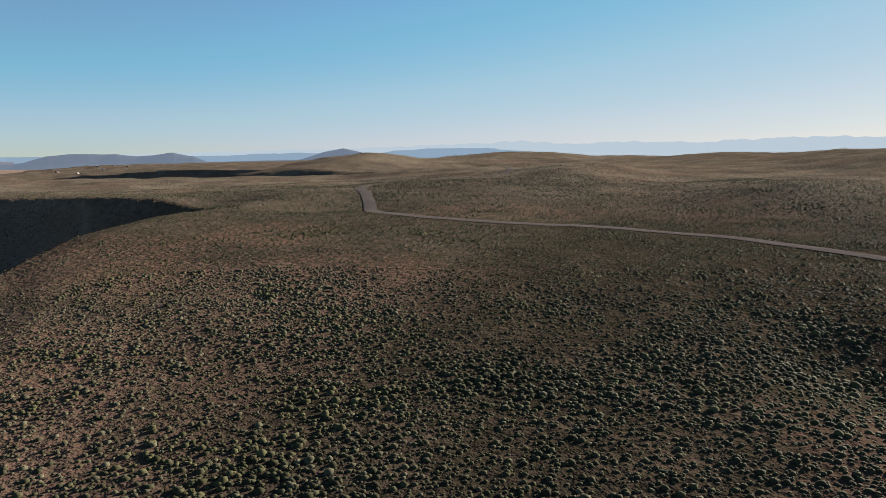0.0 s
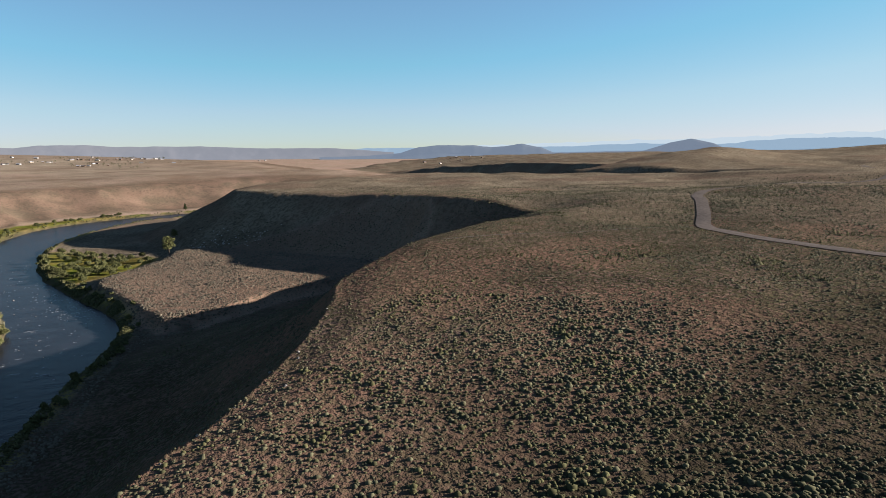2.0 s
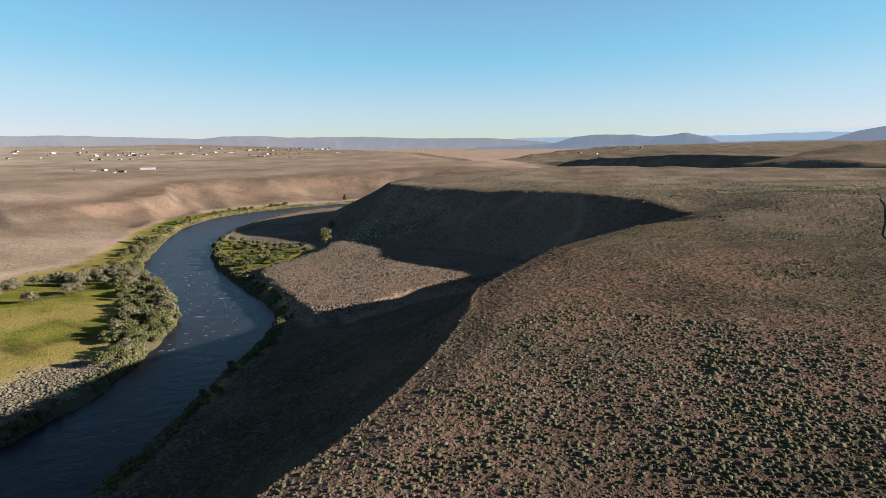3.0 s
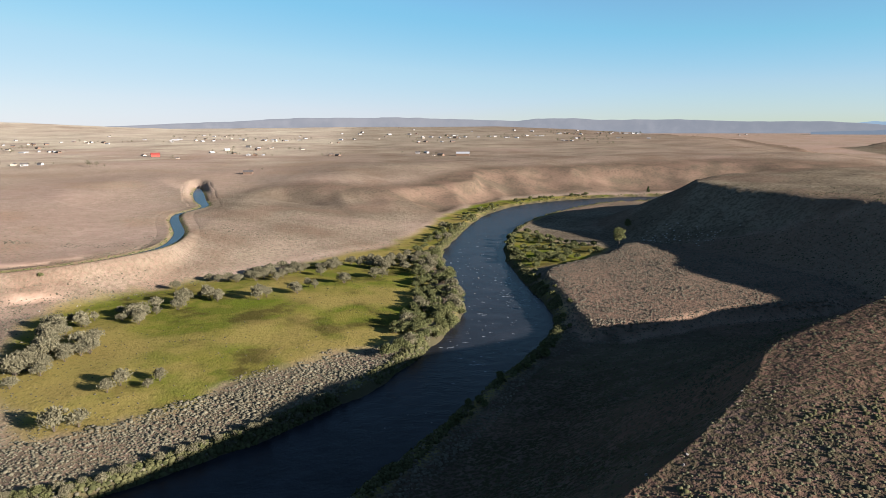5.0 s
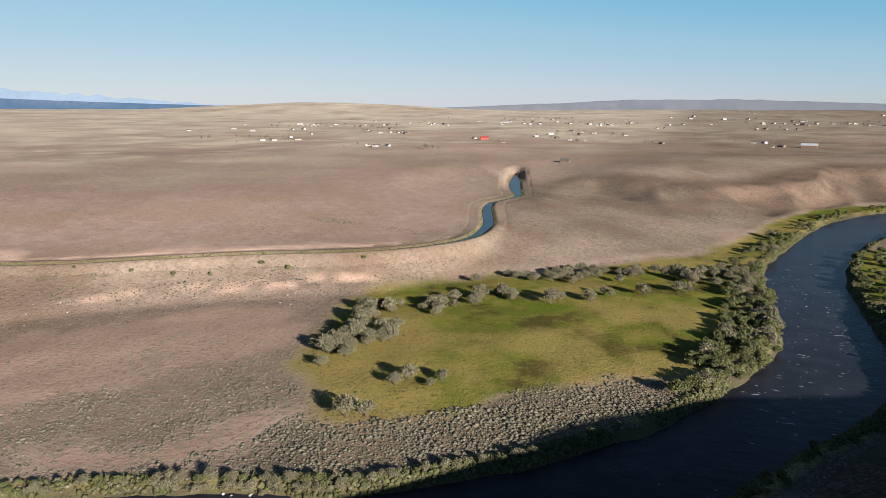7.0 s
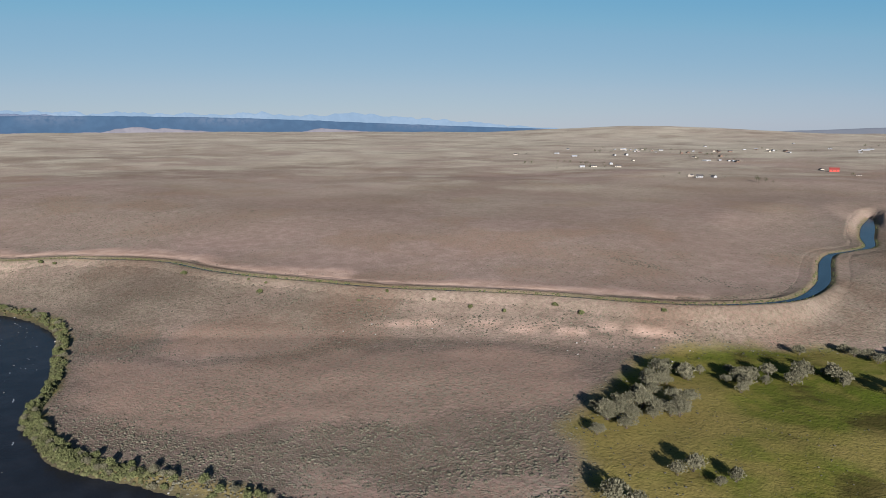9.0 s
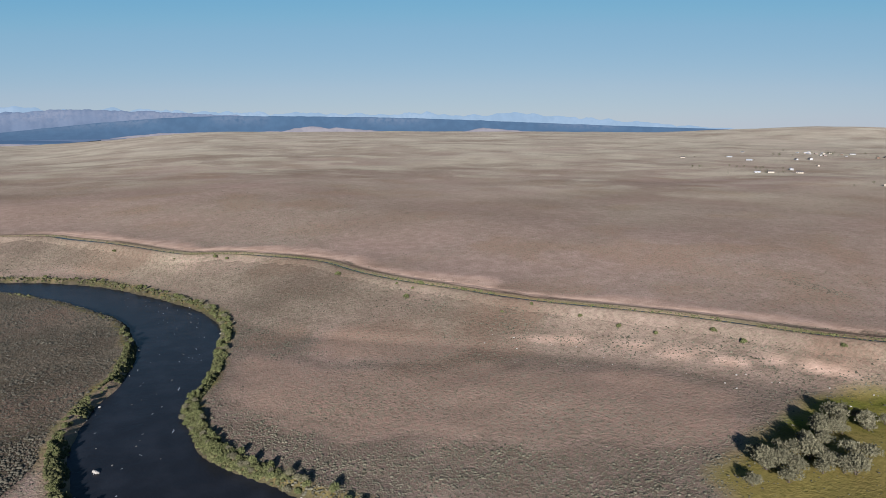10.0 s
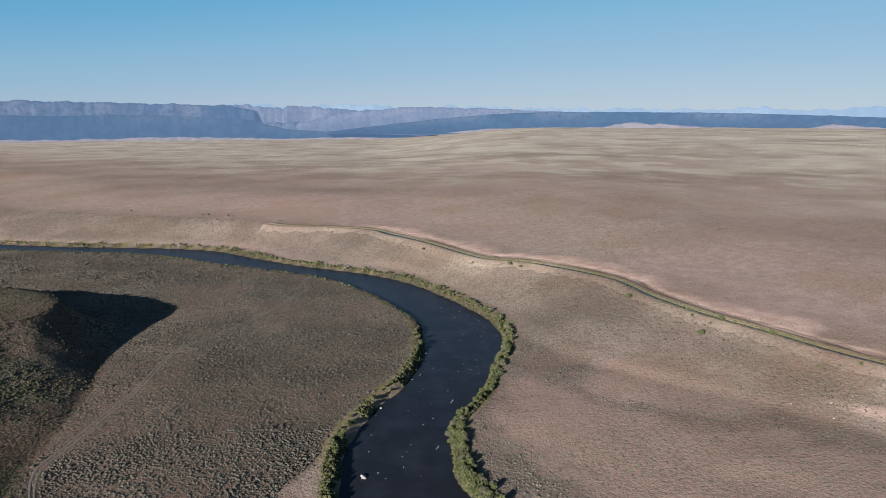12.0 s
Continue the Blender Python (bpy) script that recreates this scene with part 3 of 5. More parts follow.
def canal_banks():
    """Grassy banks on both sides of the canal, with its bed between them."""
    d = np.gradient(CANAL[:, :2], axis=0)
    d /= np.linalg.norm(d, axis=1)[:, None]
    side = np.stack([-d[:, 1], d[:, 0]], 1)
    out = np.array([11.0, 8.6, 6.0, 4.2, 2.8, 1.6, 0.3, -0.4])
    out = np.concatenate([-out, out[::-1]])
    rise = np.array([-0.3, 0.05, 0.2, 0.6, 0.75, 0.3, -0.25, -0.6])
    rise = np.concatenate([rise, rise[::-1]])
    q = np.sign(out) * np.maximum(np.abs(out) + CANAL[:, 2:3] * np.sign(np.abs(out)), 0.1)
    q[:, 7], q[:, 8] = -0.1, 0.1
    xy = CANAL[:, None, :2] + side[:, None] * q[..., None]
    base = land(xy[..., 0].ravel(), xy[..., 1].ravel(), False).reshape(q.shape)
    w = sstep(7.5, 3.0, np.abs(out))[None]
    z = (base + np.minimum(rise, 0.15)) * (1 - w) + (CANAL_Z + rise) * w + 0.12 * fbm(xy[..., 0], xy[..., 1], 3, 2, 55)
    n, k = q.shape
    i = np.arange(n * k).reshape(n, k)
    faces = np.stack([i[:-1, :-1], i[1:, :-1], i[1:, 1:], i[:-1, 1:]], -1).reshape(-1, 4)[:, ::-1]
    me = mesh_from("canal_bank", np.concatenate([xy, z[..., None]], -1).reshape(-1, 3), faces, GROUND, True)
    px, py = xy[..., 0].ravel(), xy[..., 1].ravel()
    m = masks(px, py, z.ravel())
    wet = np.broadcast_to(sstep(2.9, 1.2, np.abs(out))[None], q.shape).ravel() * (0.35 + 0.65 * sstep(-0.3, 0.2, fbm(px, py, 40, 2, 57)))
    m["green"] = np.maximum(m["green"], 0.6 * wet * np.clip(0.75 + 0.5 * fbm(px, py, 9, 2, 56), 0, 1))
    m["mud"] = wet * 0.35
    for name, value in m.items():
        me.attributes.new(name, "FLOAT", "POINT").data.foreach_set("value", value.astype(np.float32))
    tagged(new("canal_bank", me), "earth canal banks with a strip of dark grass", "canal bank", kind="structure")


canal_banks()
ROAD_LINE = smooth_line([(80, -150), (118, -92), (147, -61), (164, -44), (179, -25), (186, -1), (185, 25), (187, 48), (191, 68), (200, 84), (214, 95), (245, 110), (284, 130), (314, 146), (350, 150), (390, 125), (418, 99), (463, 99), (520, 112), (600, 135), (720, 190)], 8)
SPUR_LINE = smooth_line([(210, 98), (192, 104), (173, 112), (155, 120), (140, 129), (124, 134)], 8)
FLAT_TRACK = smooth_line([(-480, 6), (-452, 12), (-430, 6), (-396, -4), (-355, -22), (-330, -36), (-288, -38), (-263, -41), (-238, -44), (-215, -46), (-180, -30)], 6)
for side in (-0.85, 0.85):
    tagged(new("track", strip("track", FLAT_TRACK + (side * 0.5, side, 0) if FLAT_TRACK.shape[1] > 2 else FLAT_TRACK + (side * 0.5, side), 0.3, 0.08, TRACK, rows=3)), "faint pale wheel rut across the sagebrush flat", "track", kind="structure")
tagged(new("spur_track", strip("spur_track", SPUR_LINE, 0.5, 0.05, ROAD, rows=3)), "faint dirt track leaving the gravel road", "track", kind="structure")
tagged(new("road", strip("road", ROAD_LINE, 2.6, 0.22, ROAD)), "pale grey gravel road winding through sagebrush", "road", kind="structure")


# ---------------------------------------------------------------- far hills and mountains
def hazed_range_material(name, slope, cliff, haze, glow, size=60):
    """Wooded slopes below bare cliffs. The blue air before them is painted in as a glow."""
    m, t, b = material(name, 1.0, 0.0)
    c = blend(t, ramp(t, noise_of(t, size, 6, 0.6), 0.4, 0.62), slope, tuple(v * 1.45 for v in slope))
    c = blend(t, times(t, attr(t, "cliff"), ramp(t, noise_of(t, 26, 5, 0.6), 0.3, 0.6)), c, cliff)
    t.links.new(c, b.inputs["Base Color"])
    # distance haze, put into the surface as emission
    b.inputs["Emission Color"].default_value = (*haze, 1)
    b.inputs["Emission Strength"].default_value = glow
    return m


def level(pairs):
    at, el = np.array(pairs, float).T
    return lambda turn: np.interp(turn, at, el)


def mountain_range(name, label, pairs, dist, depth, eye, mat, seed, base=-20, wall=0.35, ribs=60, ragged=0.06, steps=360, rib_size=45):
    """A range along an arc: a ribbed slope, a steep wall under the rim and a level top behind it.
    pairs: heading to the left of +y and height of the rim in degrees over the level of the eye."""
    f = level(pairs)
    turn = np.linspace(pairs[0][0], pairs[-1][0], steps)
    rim = eye + dist * np.tan(np.radians(f(turn)))
    rim = rim + ragged * np.maximum(rim - base, 5) * fbm(turn * dist * 0.0175, 0 * turn, 70, 5, seed, 0.6)
    run = np.array([0, 0.12, 0.25, 0.4, 0.55, 0.68, 0.76, 0.8, 0.83, 0.86, 0.9, 1.0, 1.3])
    up = np.array([0, 0.07, 0.16, 0.28, 0.42, 0.56, 1 - wall, 1 - 0.72 * wall, 1 - 0.42 * wall, 1 - 0.15 * wall, 1.0, 1.0, 0.97])
    bare = np.array([0, 0, 0, 0, 0, 0.1, 0.7, 1, 1, 1, 0.6, 0, 0])
    a, k = np.meshgrid(np.radians(turn), np.arange(len(run)), indexing="ij")
    along_arc = a * dist
    carve = fbm(along_arc, run[k] * depth, rib_size * 2.5, 4, seed + 5, 0.6) * 0.7 + (0.5 - np.abs(fbm(along_arc, 0.6 * run[k] * depth, rib_size, 3, seed + 6))) * 0.5
    r = dist + depth * run[k] - ribs * carve * np.sin(np.pi * np.clip(run[k] / 0.95, 0, 1)) ** 0.7
    x, y = -np.sin(a) * r, np.cos(a) * r
    z = base + (rim[:, None] - base) * up[k] * (1 + 0.05 * fbm(x, y, 60, 3, seed + 7) * (up[k] < 1))
    n, m = a.shape
    i = np.arange(n * m).reshape(n, m)
    faces = np.stack([i[:-1, :-1], i[:-1, 1:], i[1:, 1:], i[1:, :-1]], -1).reshape(-1, 4)[:, ::-1]
    me = mesh_from(name, np.stack([x, y, z], -1).reshape(-1, 3), faces, mat, True)
    patch = np.clip(0.5 + 1.3 * fbm(along_arc, 0 * along_arc, 300, 3, seed + 8), 0, 1)
    me.attributes.new("cliff", "FLOAT", "POINT").data.foreach_set("value", (bare[k] * patch).ravel().astype(np.float32))
    return tagged(new(name, me), label, "backdrop", kind="structure")


# slope, cliff and the haze that each range gives off itself
FAR_FOREST = hazed_range_material("far_forest", (0.008, 0.014, 0.02), (0.03, 0.034, 0.04), (0.033, 0.053, 0.086), 1.0)
FAR_CLIFF = hazed_range_material("far_cliffs", (0.012, 0.018, 0.026), (0.05, 0.048, 0.05), (0.034, 0.053, 0.088), 1.0)
FAR_CANYON = hazed_range_material("far_canyon_hills", (0.02, 0.023, 0.028), (0.05, 0.048, 0.05), (0.054, 0.072, 0.11), 1.0)
FAR_DRY = hazed_range_material("far_dry_foothills", (0.05, 0.043, 0.038), (0.06, 0.05, 0.045), (0.075, 0.073, 0.092), 1.0)
FAR_SNOW = hazed_range_material("far_pale_peaks", (0.015, 0.018, 0.022), (0.04, 0.042, 0.045), (0.115, 0.155, 0.2), 1.0)
FAR_PALE = hazed_range_material("far_pale_range", (0.01, 0.012, 0.015), (0.012, 0.014, 0.016), (0.14, 0.172, 0.2), 1.0)
FAR_RIDGE = hazed_range_material("far_blue_ridge", (0.012, 0.014, 0.018), (0.02, 0.02, 0.022), (0.076, 0.11, 0.148), 1.0)
FAR_TABLE = hazed_range_material("far_table_hills", (0.03, 0.028, 0.028), (0.04, 0.036, 0.034), (0.056, 0.064, 0.079), 1.0, 120)
FAR_DUSK = hazed_range_material("far_dusky_hills", (0.016, 0.018, 0.017), (0.022, 0.022, 0.02), (0.045, 0.058, 0.08), 1.0)
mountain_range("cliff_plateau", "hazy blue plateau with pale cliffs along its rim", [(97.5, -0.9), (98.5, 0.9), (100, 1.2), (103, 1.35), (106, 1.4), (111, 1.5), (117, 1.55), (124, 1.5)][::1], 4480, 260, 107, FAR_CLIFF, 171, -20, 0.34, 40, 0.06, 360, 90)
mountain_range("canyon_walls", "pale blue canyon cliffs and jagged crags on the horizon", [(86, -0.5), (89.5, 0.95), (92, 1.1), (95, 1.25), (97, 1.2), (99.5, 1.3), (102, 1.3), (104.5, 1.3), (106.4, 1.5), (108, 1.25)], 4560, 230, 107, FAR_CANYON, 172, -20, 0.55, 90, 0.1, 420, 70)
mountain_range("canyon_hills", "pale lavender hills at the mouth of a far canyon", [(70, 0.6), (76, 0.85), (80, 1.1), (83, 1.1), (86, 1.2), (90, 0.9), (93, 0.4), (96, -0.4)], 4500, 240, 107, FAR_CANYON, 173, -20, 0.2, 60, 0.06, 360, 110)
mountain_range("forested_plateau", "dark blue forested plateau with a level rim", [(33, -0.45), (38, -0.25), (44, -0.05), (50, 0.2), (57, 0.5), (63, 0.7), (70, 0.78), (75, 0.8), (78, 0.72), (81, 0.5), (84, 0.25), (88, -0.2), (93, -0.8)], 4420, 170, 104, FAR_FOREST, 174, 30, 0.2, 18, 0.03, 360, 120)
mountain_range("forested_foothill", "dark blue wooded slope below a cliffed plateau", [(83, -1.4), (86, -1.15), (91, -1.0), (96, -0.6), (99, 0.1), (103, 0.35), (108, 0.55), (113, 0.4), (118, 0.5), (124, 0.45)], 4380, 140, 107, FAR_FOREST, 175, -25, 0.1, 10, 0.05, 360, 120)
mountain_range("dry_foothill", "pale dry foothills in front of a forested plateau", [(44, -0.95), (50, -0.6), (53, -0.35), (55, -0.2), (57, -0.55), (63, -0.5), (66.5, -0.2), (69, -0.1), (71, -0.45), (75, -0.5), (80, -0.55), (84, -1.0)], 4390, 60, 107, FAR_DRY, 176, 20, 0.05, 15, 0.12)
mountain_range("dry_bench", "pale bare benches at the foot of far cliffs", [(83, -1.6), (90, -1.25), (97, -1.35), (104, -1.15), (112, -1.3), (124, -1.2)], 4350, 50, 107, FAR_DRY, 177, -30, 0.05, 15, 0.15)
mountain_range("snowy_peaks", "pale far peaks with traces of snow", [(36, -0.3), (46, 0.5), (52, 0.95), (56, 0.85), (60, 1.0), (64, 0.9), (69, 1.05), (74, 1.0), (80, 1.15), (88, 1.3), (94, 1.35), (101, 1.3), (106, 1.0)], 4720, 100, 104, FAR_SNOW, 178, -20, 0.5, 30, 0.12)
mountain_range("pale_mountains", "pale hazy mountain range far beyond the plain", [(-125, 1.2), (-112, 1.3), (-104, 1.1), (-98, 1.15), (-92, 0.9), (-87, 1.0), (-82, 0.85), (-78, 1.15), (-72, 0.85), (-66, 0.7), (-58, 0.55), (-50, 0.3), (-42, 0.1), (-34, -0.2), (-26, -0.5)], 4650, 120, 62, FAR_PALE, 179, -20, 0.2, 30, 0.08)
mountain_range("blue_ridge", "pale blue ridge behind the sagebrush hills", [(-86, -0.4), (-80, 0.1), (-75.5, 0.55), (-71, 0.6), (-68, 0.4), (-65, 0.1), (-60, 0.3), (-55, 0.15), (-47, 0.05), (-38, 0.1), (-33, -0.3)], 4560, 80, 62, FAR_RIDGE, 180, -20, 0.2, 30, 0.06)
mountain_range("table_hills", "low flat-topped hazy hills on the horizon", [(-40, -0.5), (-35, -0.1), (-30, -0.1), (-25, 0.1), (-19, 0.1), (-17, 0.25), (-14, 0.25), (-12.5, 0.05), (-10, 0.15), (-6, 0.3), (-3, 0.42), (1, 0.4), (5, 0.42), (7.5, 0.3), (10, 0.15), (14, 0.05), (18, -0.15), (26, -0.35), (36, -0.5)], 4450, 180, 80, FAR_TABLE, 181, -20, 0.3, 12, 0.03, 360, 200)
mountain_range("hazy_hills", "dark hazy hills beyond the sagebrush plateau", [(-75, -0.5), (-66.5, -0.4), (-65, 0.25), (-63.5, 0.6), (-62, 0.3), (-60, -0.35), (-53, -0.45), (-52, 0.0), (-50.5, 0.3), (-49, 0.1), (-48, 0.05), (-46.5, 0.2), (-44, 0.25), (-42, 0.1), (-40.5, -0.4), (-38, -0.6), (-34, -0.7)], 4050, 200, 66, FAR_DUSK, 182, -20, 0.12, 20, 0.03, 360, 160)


# ---------------------------------------------------------------- sagebrush
def clump(rng, blades, core):
    """One shrub of unit width: a low uneven mound, with ragged leafy tufts standing out of it where blades are asked for."""
    v, f = [], []
    turn = rng.uniform(0, 1)
    ring = np.linspace(0, 2 * np.pi, core, endpoint=False) + turn
    v += [(0.48 * w * np.cos(a), 0.48 * w * np.sin(a), -0.05) for a, w in zip(ring, rng.uniform(0.75, 1.2, core))]
    if blades > 2:
        v += [(0.36 * w * np.cos(a), 0.36 * w * np.sin(a), h) for a, w, h in zip(ring + np.pi / core, rng.uniform(0.75, 1.25, core), rng.uniform(0.3, 0.48, core))]
        for k in range(core):
            n = (k + 1) % core
            f += [(k, n, core + k), (n, core + n, core + k)]
    top = len(v)
    v.append((rng.uniform(-0.1, 0.1), rng.uniform(-0.1, 0.1), rng.uniform(0.46, 0.6)))
    f += [(top - core + k, top - core + (k + 1) % core, top) for k in range(core)]
    for k in range(blades):
        a, e = k * 2.4 + rng.uniform(-0.5, 0.5), radians(rng.uniform(8, 35) if k % 3 else rng.uniform(45, 80))
        d = np.array([0.46 * np.cos(a) * np.cos(e), 0.46 * np.sin(a) * np.cos(e), 0.6 * np.sin(e)]) * rng.uniform(0.85, 1.1)
        s = np.array([-np.sin(a), np.cos(a), rng.uniform(-0.5, 0.5)]) * rng.uniform(0.09, 0.16)
        n = len(v)
        v += [tuple(d * 0.78 - s), tuple(d * 0.78 + s), tuple(d * 1.12 + (0, 0, rng.uniform(0.02, 0.1)))]
        f.append((n, n + 1, n + 2))
    return np.array(v), np.array(f)


def scatter(name, label, category, mat, x, y, size, blades, core, seed, flat=0.72, z=None):
    """Many shrubs joined into one mesh."""
    rng = np.random.default_rng(seed)
    z = land(x, y) if z is None else z
    kinds = [clump(rng, blades, core) for _ in range(9)]
    which = rng.integers(0, 9, len(x))
    vs, fs, base = [], [], 0
    for k, (v, f) in enumerate(kinds):
        m = which == k
        c = m.sum()
        if not c:
            continue
        a, s, h = rng.uniform(0, 6.283, c), size[m], size[m] * flat * rng.uniform(0.75, 1.2, c)
        ca, sa = np.cos(a)[:, None], np.sin(a)[:, None]
        px = x[m][:, None] + s[:, None] * (ca * v[:, 0] - sa * v[:, 1])
        py = y[m][:, None] + s[:, None] * (sa * v[:, 0] + ca * v[:, 1])
        pz = z[m][:, None] + h[:, None] * v[:, 2] - 0.04
        vs.append(np.stack([px, py, pz], -1).reshape(-1, 3))
        fs.append((f[None] + (base + np.arange(c) * len(v))[:, None, None]).reshape(-1, 3))
        base += c * len(v)
    return tagged(new(name, mesh_from(name, np.vstack(vs), np.vstack(fs), mat, True)), label, category, kind="stuff")


# patches of sagebrush on the open plain: middle and half size along x and y
SAGE_PATCHES = [(-194, 371, 20, 6), (-140, 366, 20, 8), (-112, 388, 9, 12), (-67, 450, 26, 40), (-50, 560, 30, 60), (-246, 142, 9, 5), (-70, 620, 25, 20)]


def brush_density(x, y):
    """Shrubs to the square metre."""
    dr, hw = near_line(x, y, RIVER)
    off = dr - hw
    fs, es = signed(x, y, FOOT_S), signed(x, y, EDGE_S)
    fn, en = signed(x, y, FOOT_N), signed(x, y, EDGE_N)
    n1, n2 = fbm(x, y, 38, 4, 81), fbm(x, y, 9, 3, 82)
    d = np.full(x.shape, 0.97) + 0.2 * n1
    d = np.where(es > 0, np.clip(0.72 + 0.55 * n1 + 0.3 * n2, 0.12, 1.0), d)
    d = np.where(es > 0, np.clip(d + 0.3 * shaded_thicket(x, y), 0, 1), d)
    d = np.where((fs > 0) & (es <= 0), np.clip(0.45 + 0.35 * n1, 0.06, 0.7), d)
    d = np.where(np.abs(es - 2) < 7, d * 0.65, d)
    d = np.where(fn > 0, np.clip(0.42 + 0.45 * n1 + 0.2 * n2, 0.02, 0.8), d)
    d = np.where((fn > 0) & (x < -110) & (x > -300), np.clip(0.75 + 0.5 * n1 + 0.2 * n2, 0.1, 1), d)
    d = np.where(en > 0, np.clip(0.02 + 0.35 * (n1 - 0.25), 0.0, 0.4), d)
    for px, py, sx, sy in SAGE_PATCHES:
        d = np.maximum(d, 0.8 * (((x - px) / sx) ** 2 + ((y - py) / sy) ** 2 + 0.7 * n2 < 1))
    red = signed(x, y, RED_FLAT)
    d = np.where((fn <= 0) & (fs <= 0) & ~south_side(x, y) & (x < -85), np.clip(0.85 + 0.4 * n1 - 0.95 * sstep(-8, 8, red + 10 * n2), 0.03, 1), d)
    d = np.where(np.maximum(signed(x, y, BARE_SLOPE), signed(x, y, BARE_STRIP)) + 6 * n2 > 0, d * 0.12, d)
    lea = signed(x, y, MEADOW)
    d = np.where(lea > -2, 0.045 + 0.4 * sstep(13, 0, lea + 5 * n2) * (x < -70), d)
    d = np.where(signed(x, y, MEADOW_BRUSH) + 7 * n2 > 0, 1.0, d)
    d = np.where((signed(x, y, GREEN_STRIP) > -3) | (signed(x, y, ISLAND) > -3), 0.04, d)
    dc, cw = near_line(x, y, CANAL)
    d = np.where(dc < cw + 3, 0.0, d)
    dd, _ = near_line(x, y, ROAD_LINE[:, :2])
    d = np.where(dd < 3.4, 0.0, d)
    dd, _ = near_line(x, y, FLAT_TRACK[:, :2])
    d = np.where(dd < 1.9, 0.0, d)
    d = np.where(signed(x, y, BARE_SHORE) > -1, 0.04, d)
    d = np.where((fs > 0) & (es <= 0) & (x < -140), 0.8, d)
    d = np.where(signed(x, y, BENCH) > 0, np.clip(d + 0.1, 0, 1), d)
    return np.where(off < 0.8, 0.0, d)


def candidates(rng, count, lo, hi, start, end):
    """Places spread evenly over a ring of the land round the middle of the path."""
    a, r = np.radians(rng.uniform(start, end, count)), np.sqrt(rng.uniform(lo**2, hi**2, count))
    return -5 - np.sin(a) * r, 15 + np.cos(a) * r


def brush(lo, hi, keep, blades, core, seed, grow=1.0, start=-116, end=122):
    rng = np.random.default_rng(seed)
    span = np.radians(end - start) / 2 * (hi**2 - lo**2)
    x, y = candidates(rng, int(span * keep), lo, hi, start, end)
    d = brush_density(x, y)
    if hi == 480:
        d = d * (1 - 0.75 * sstep(360, 480, np.hypot(x + 5, y - 15)) * (x > -100))
    m = rng.uniform(0, 1, len(x)) < d
    x, y, d = x[m], y[m], d[m]
    size = np.clip(rng.lognormal(-0.1, 0.34, len(x)), 0.35, 2.0) * (1 + 0.45 * np.clip(fbm(x, y, 17, 3, 92), -0.5, 1)) * grow * (0.75 + 0.35 * d)
    lush = (fbm(x, y, 13, 3, 91) > 0.36 - 0.3 * shaded_thicket(x, y)) & (rng.uniform(0, 1, len(x)) < 0.6) & (signed(x, y, FOOT_S) > 0)
    high = signed(x, y, FOOT_S) > 0
    dark = rng.uniform(0, 1, len(x)) < 0.9 * shaded_thicket(x, y)
    north = ~high & ~south_side(x, y)
    size = np.where(north, size * np.where(signed(x, y, MEADOW_BRUSH) > -3, 1.05, 0.85), np.where(~high & (signed(x, y, BENCH) > 0), size * 1.1, np.where(high, size, size * 1.05)))
    lea = ~high & (signed(x, y, MEADOW) > 4) & (signed(x, y, MEADOW_BRUSH) < 0)
    lush, north = lush | lea, north & ~lea
    for name, label, mat, pick in (("sagebrush", "grey-green sagebrush scattered over dry brown soil", SAGE, high & ~lush & ~dark), ("dark_sagebrush", "green-grey sagebrush growing thick on the plateau, shade painted into its colour", SHADED_SAGE, high & ~lush & dark), ("pale_sagebrush", "pale grey sagebrush covering the river flats", PALE_SAGE, ~high & ~north & (x > -60)), ("dusky_sagebrush", "dusky grey-brown sagebrush covering the river flat", DUSKY_SAGE, ~high & ~north & (x <= -60)), ("grey_sagebrush", "low grey-green sagebrush on the far river terrace", NORTH_SAGE, north)):
        if pick.any():
            scatter(name, label, "sagebrush", mat, x[pick], y[pick], size[pick], blades + (blades == 2 and mat in (PALE_SAGE, NORTH_SAGE, DUSKY_SAGE)), core, seed + 1, 0.62)
    scatter("rabbitbrush", "yellow-green brush in patches on dry soil", "shrub", GREEN_SAGE, x[lush], y[lush], size[lush] * 1.12, blades, core, seed + 2)


brush(4, 110, 2.4, 3, 4, 101, 0.55, -150, 62)
brush(110, 240, 1.65, 2, 4, 111, 0.68, -125, 118)
brush(240, 480, 0.85, 0, 4, 121, 0.88)
brush(480, 800, 0.3, 1, 3, 131, 1.35, 66, 122)


def station(x, y):
    """The share of the river line at which it passes nearest to a place."""
    return float(np.argmin(np.hypot(RIVER[:, 0] - x, RIVER[:, 1] - y))) / (len(RIVER) - 1)


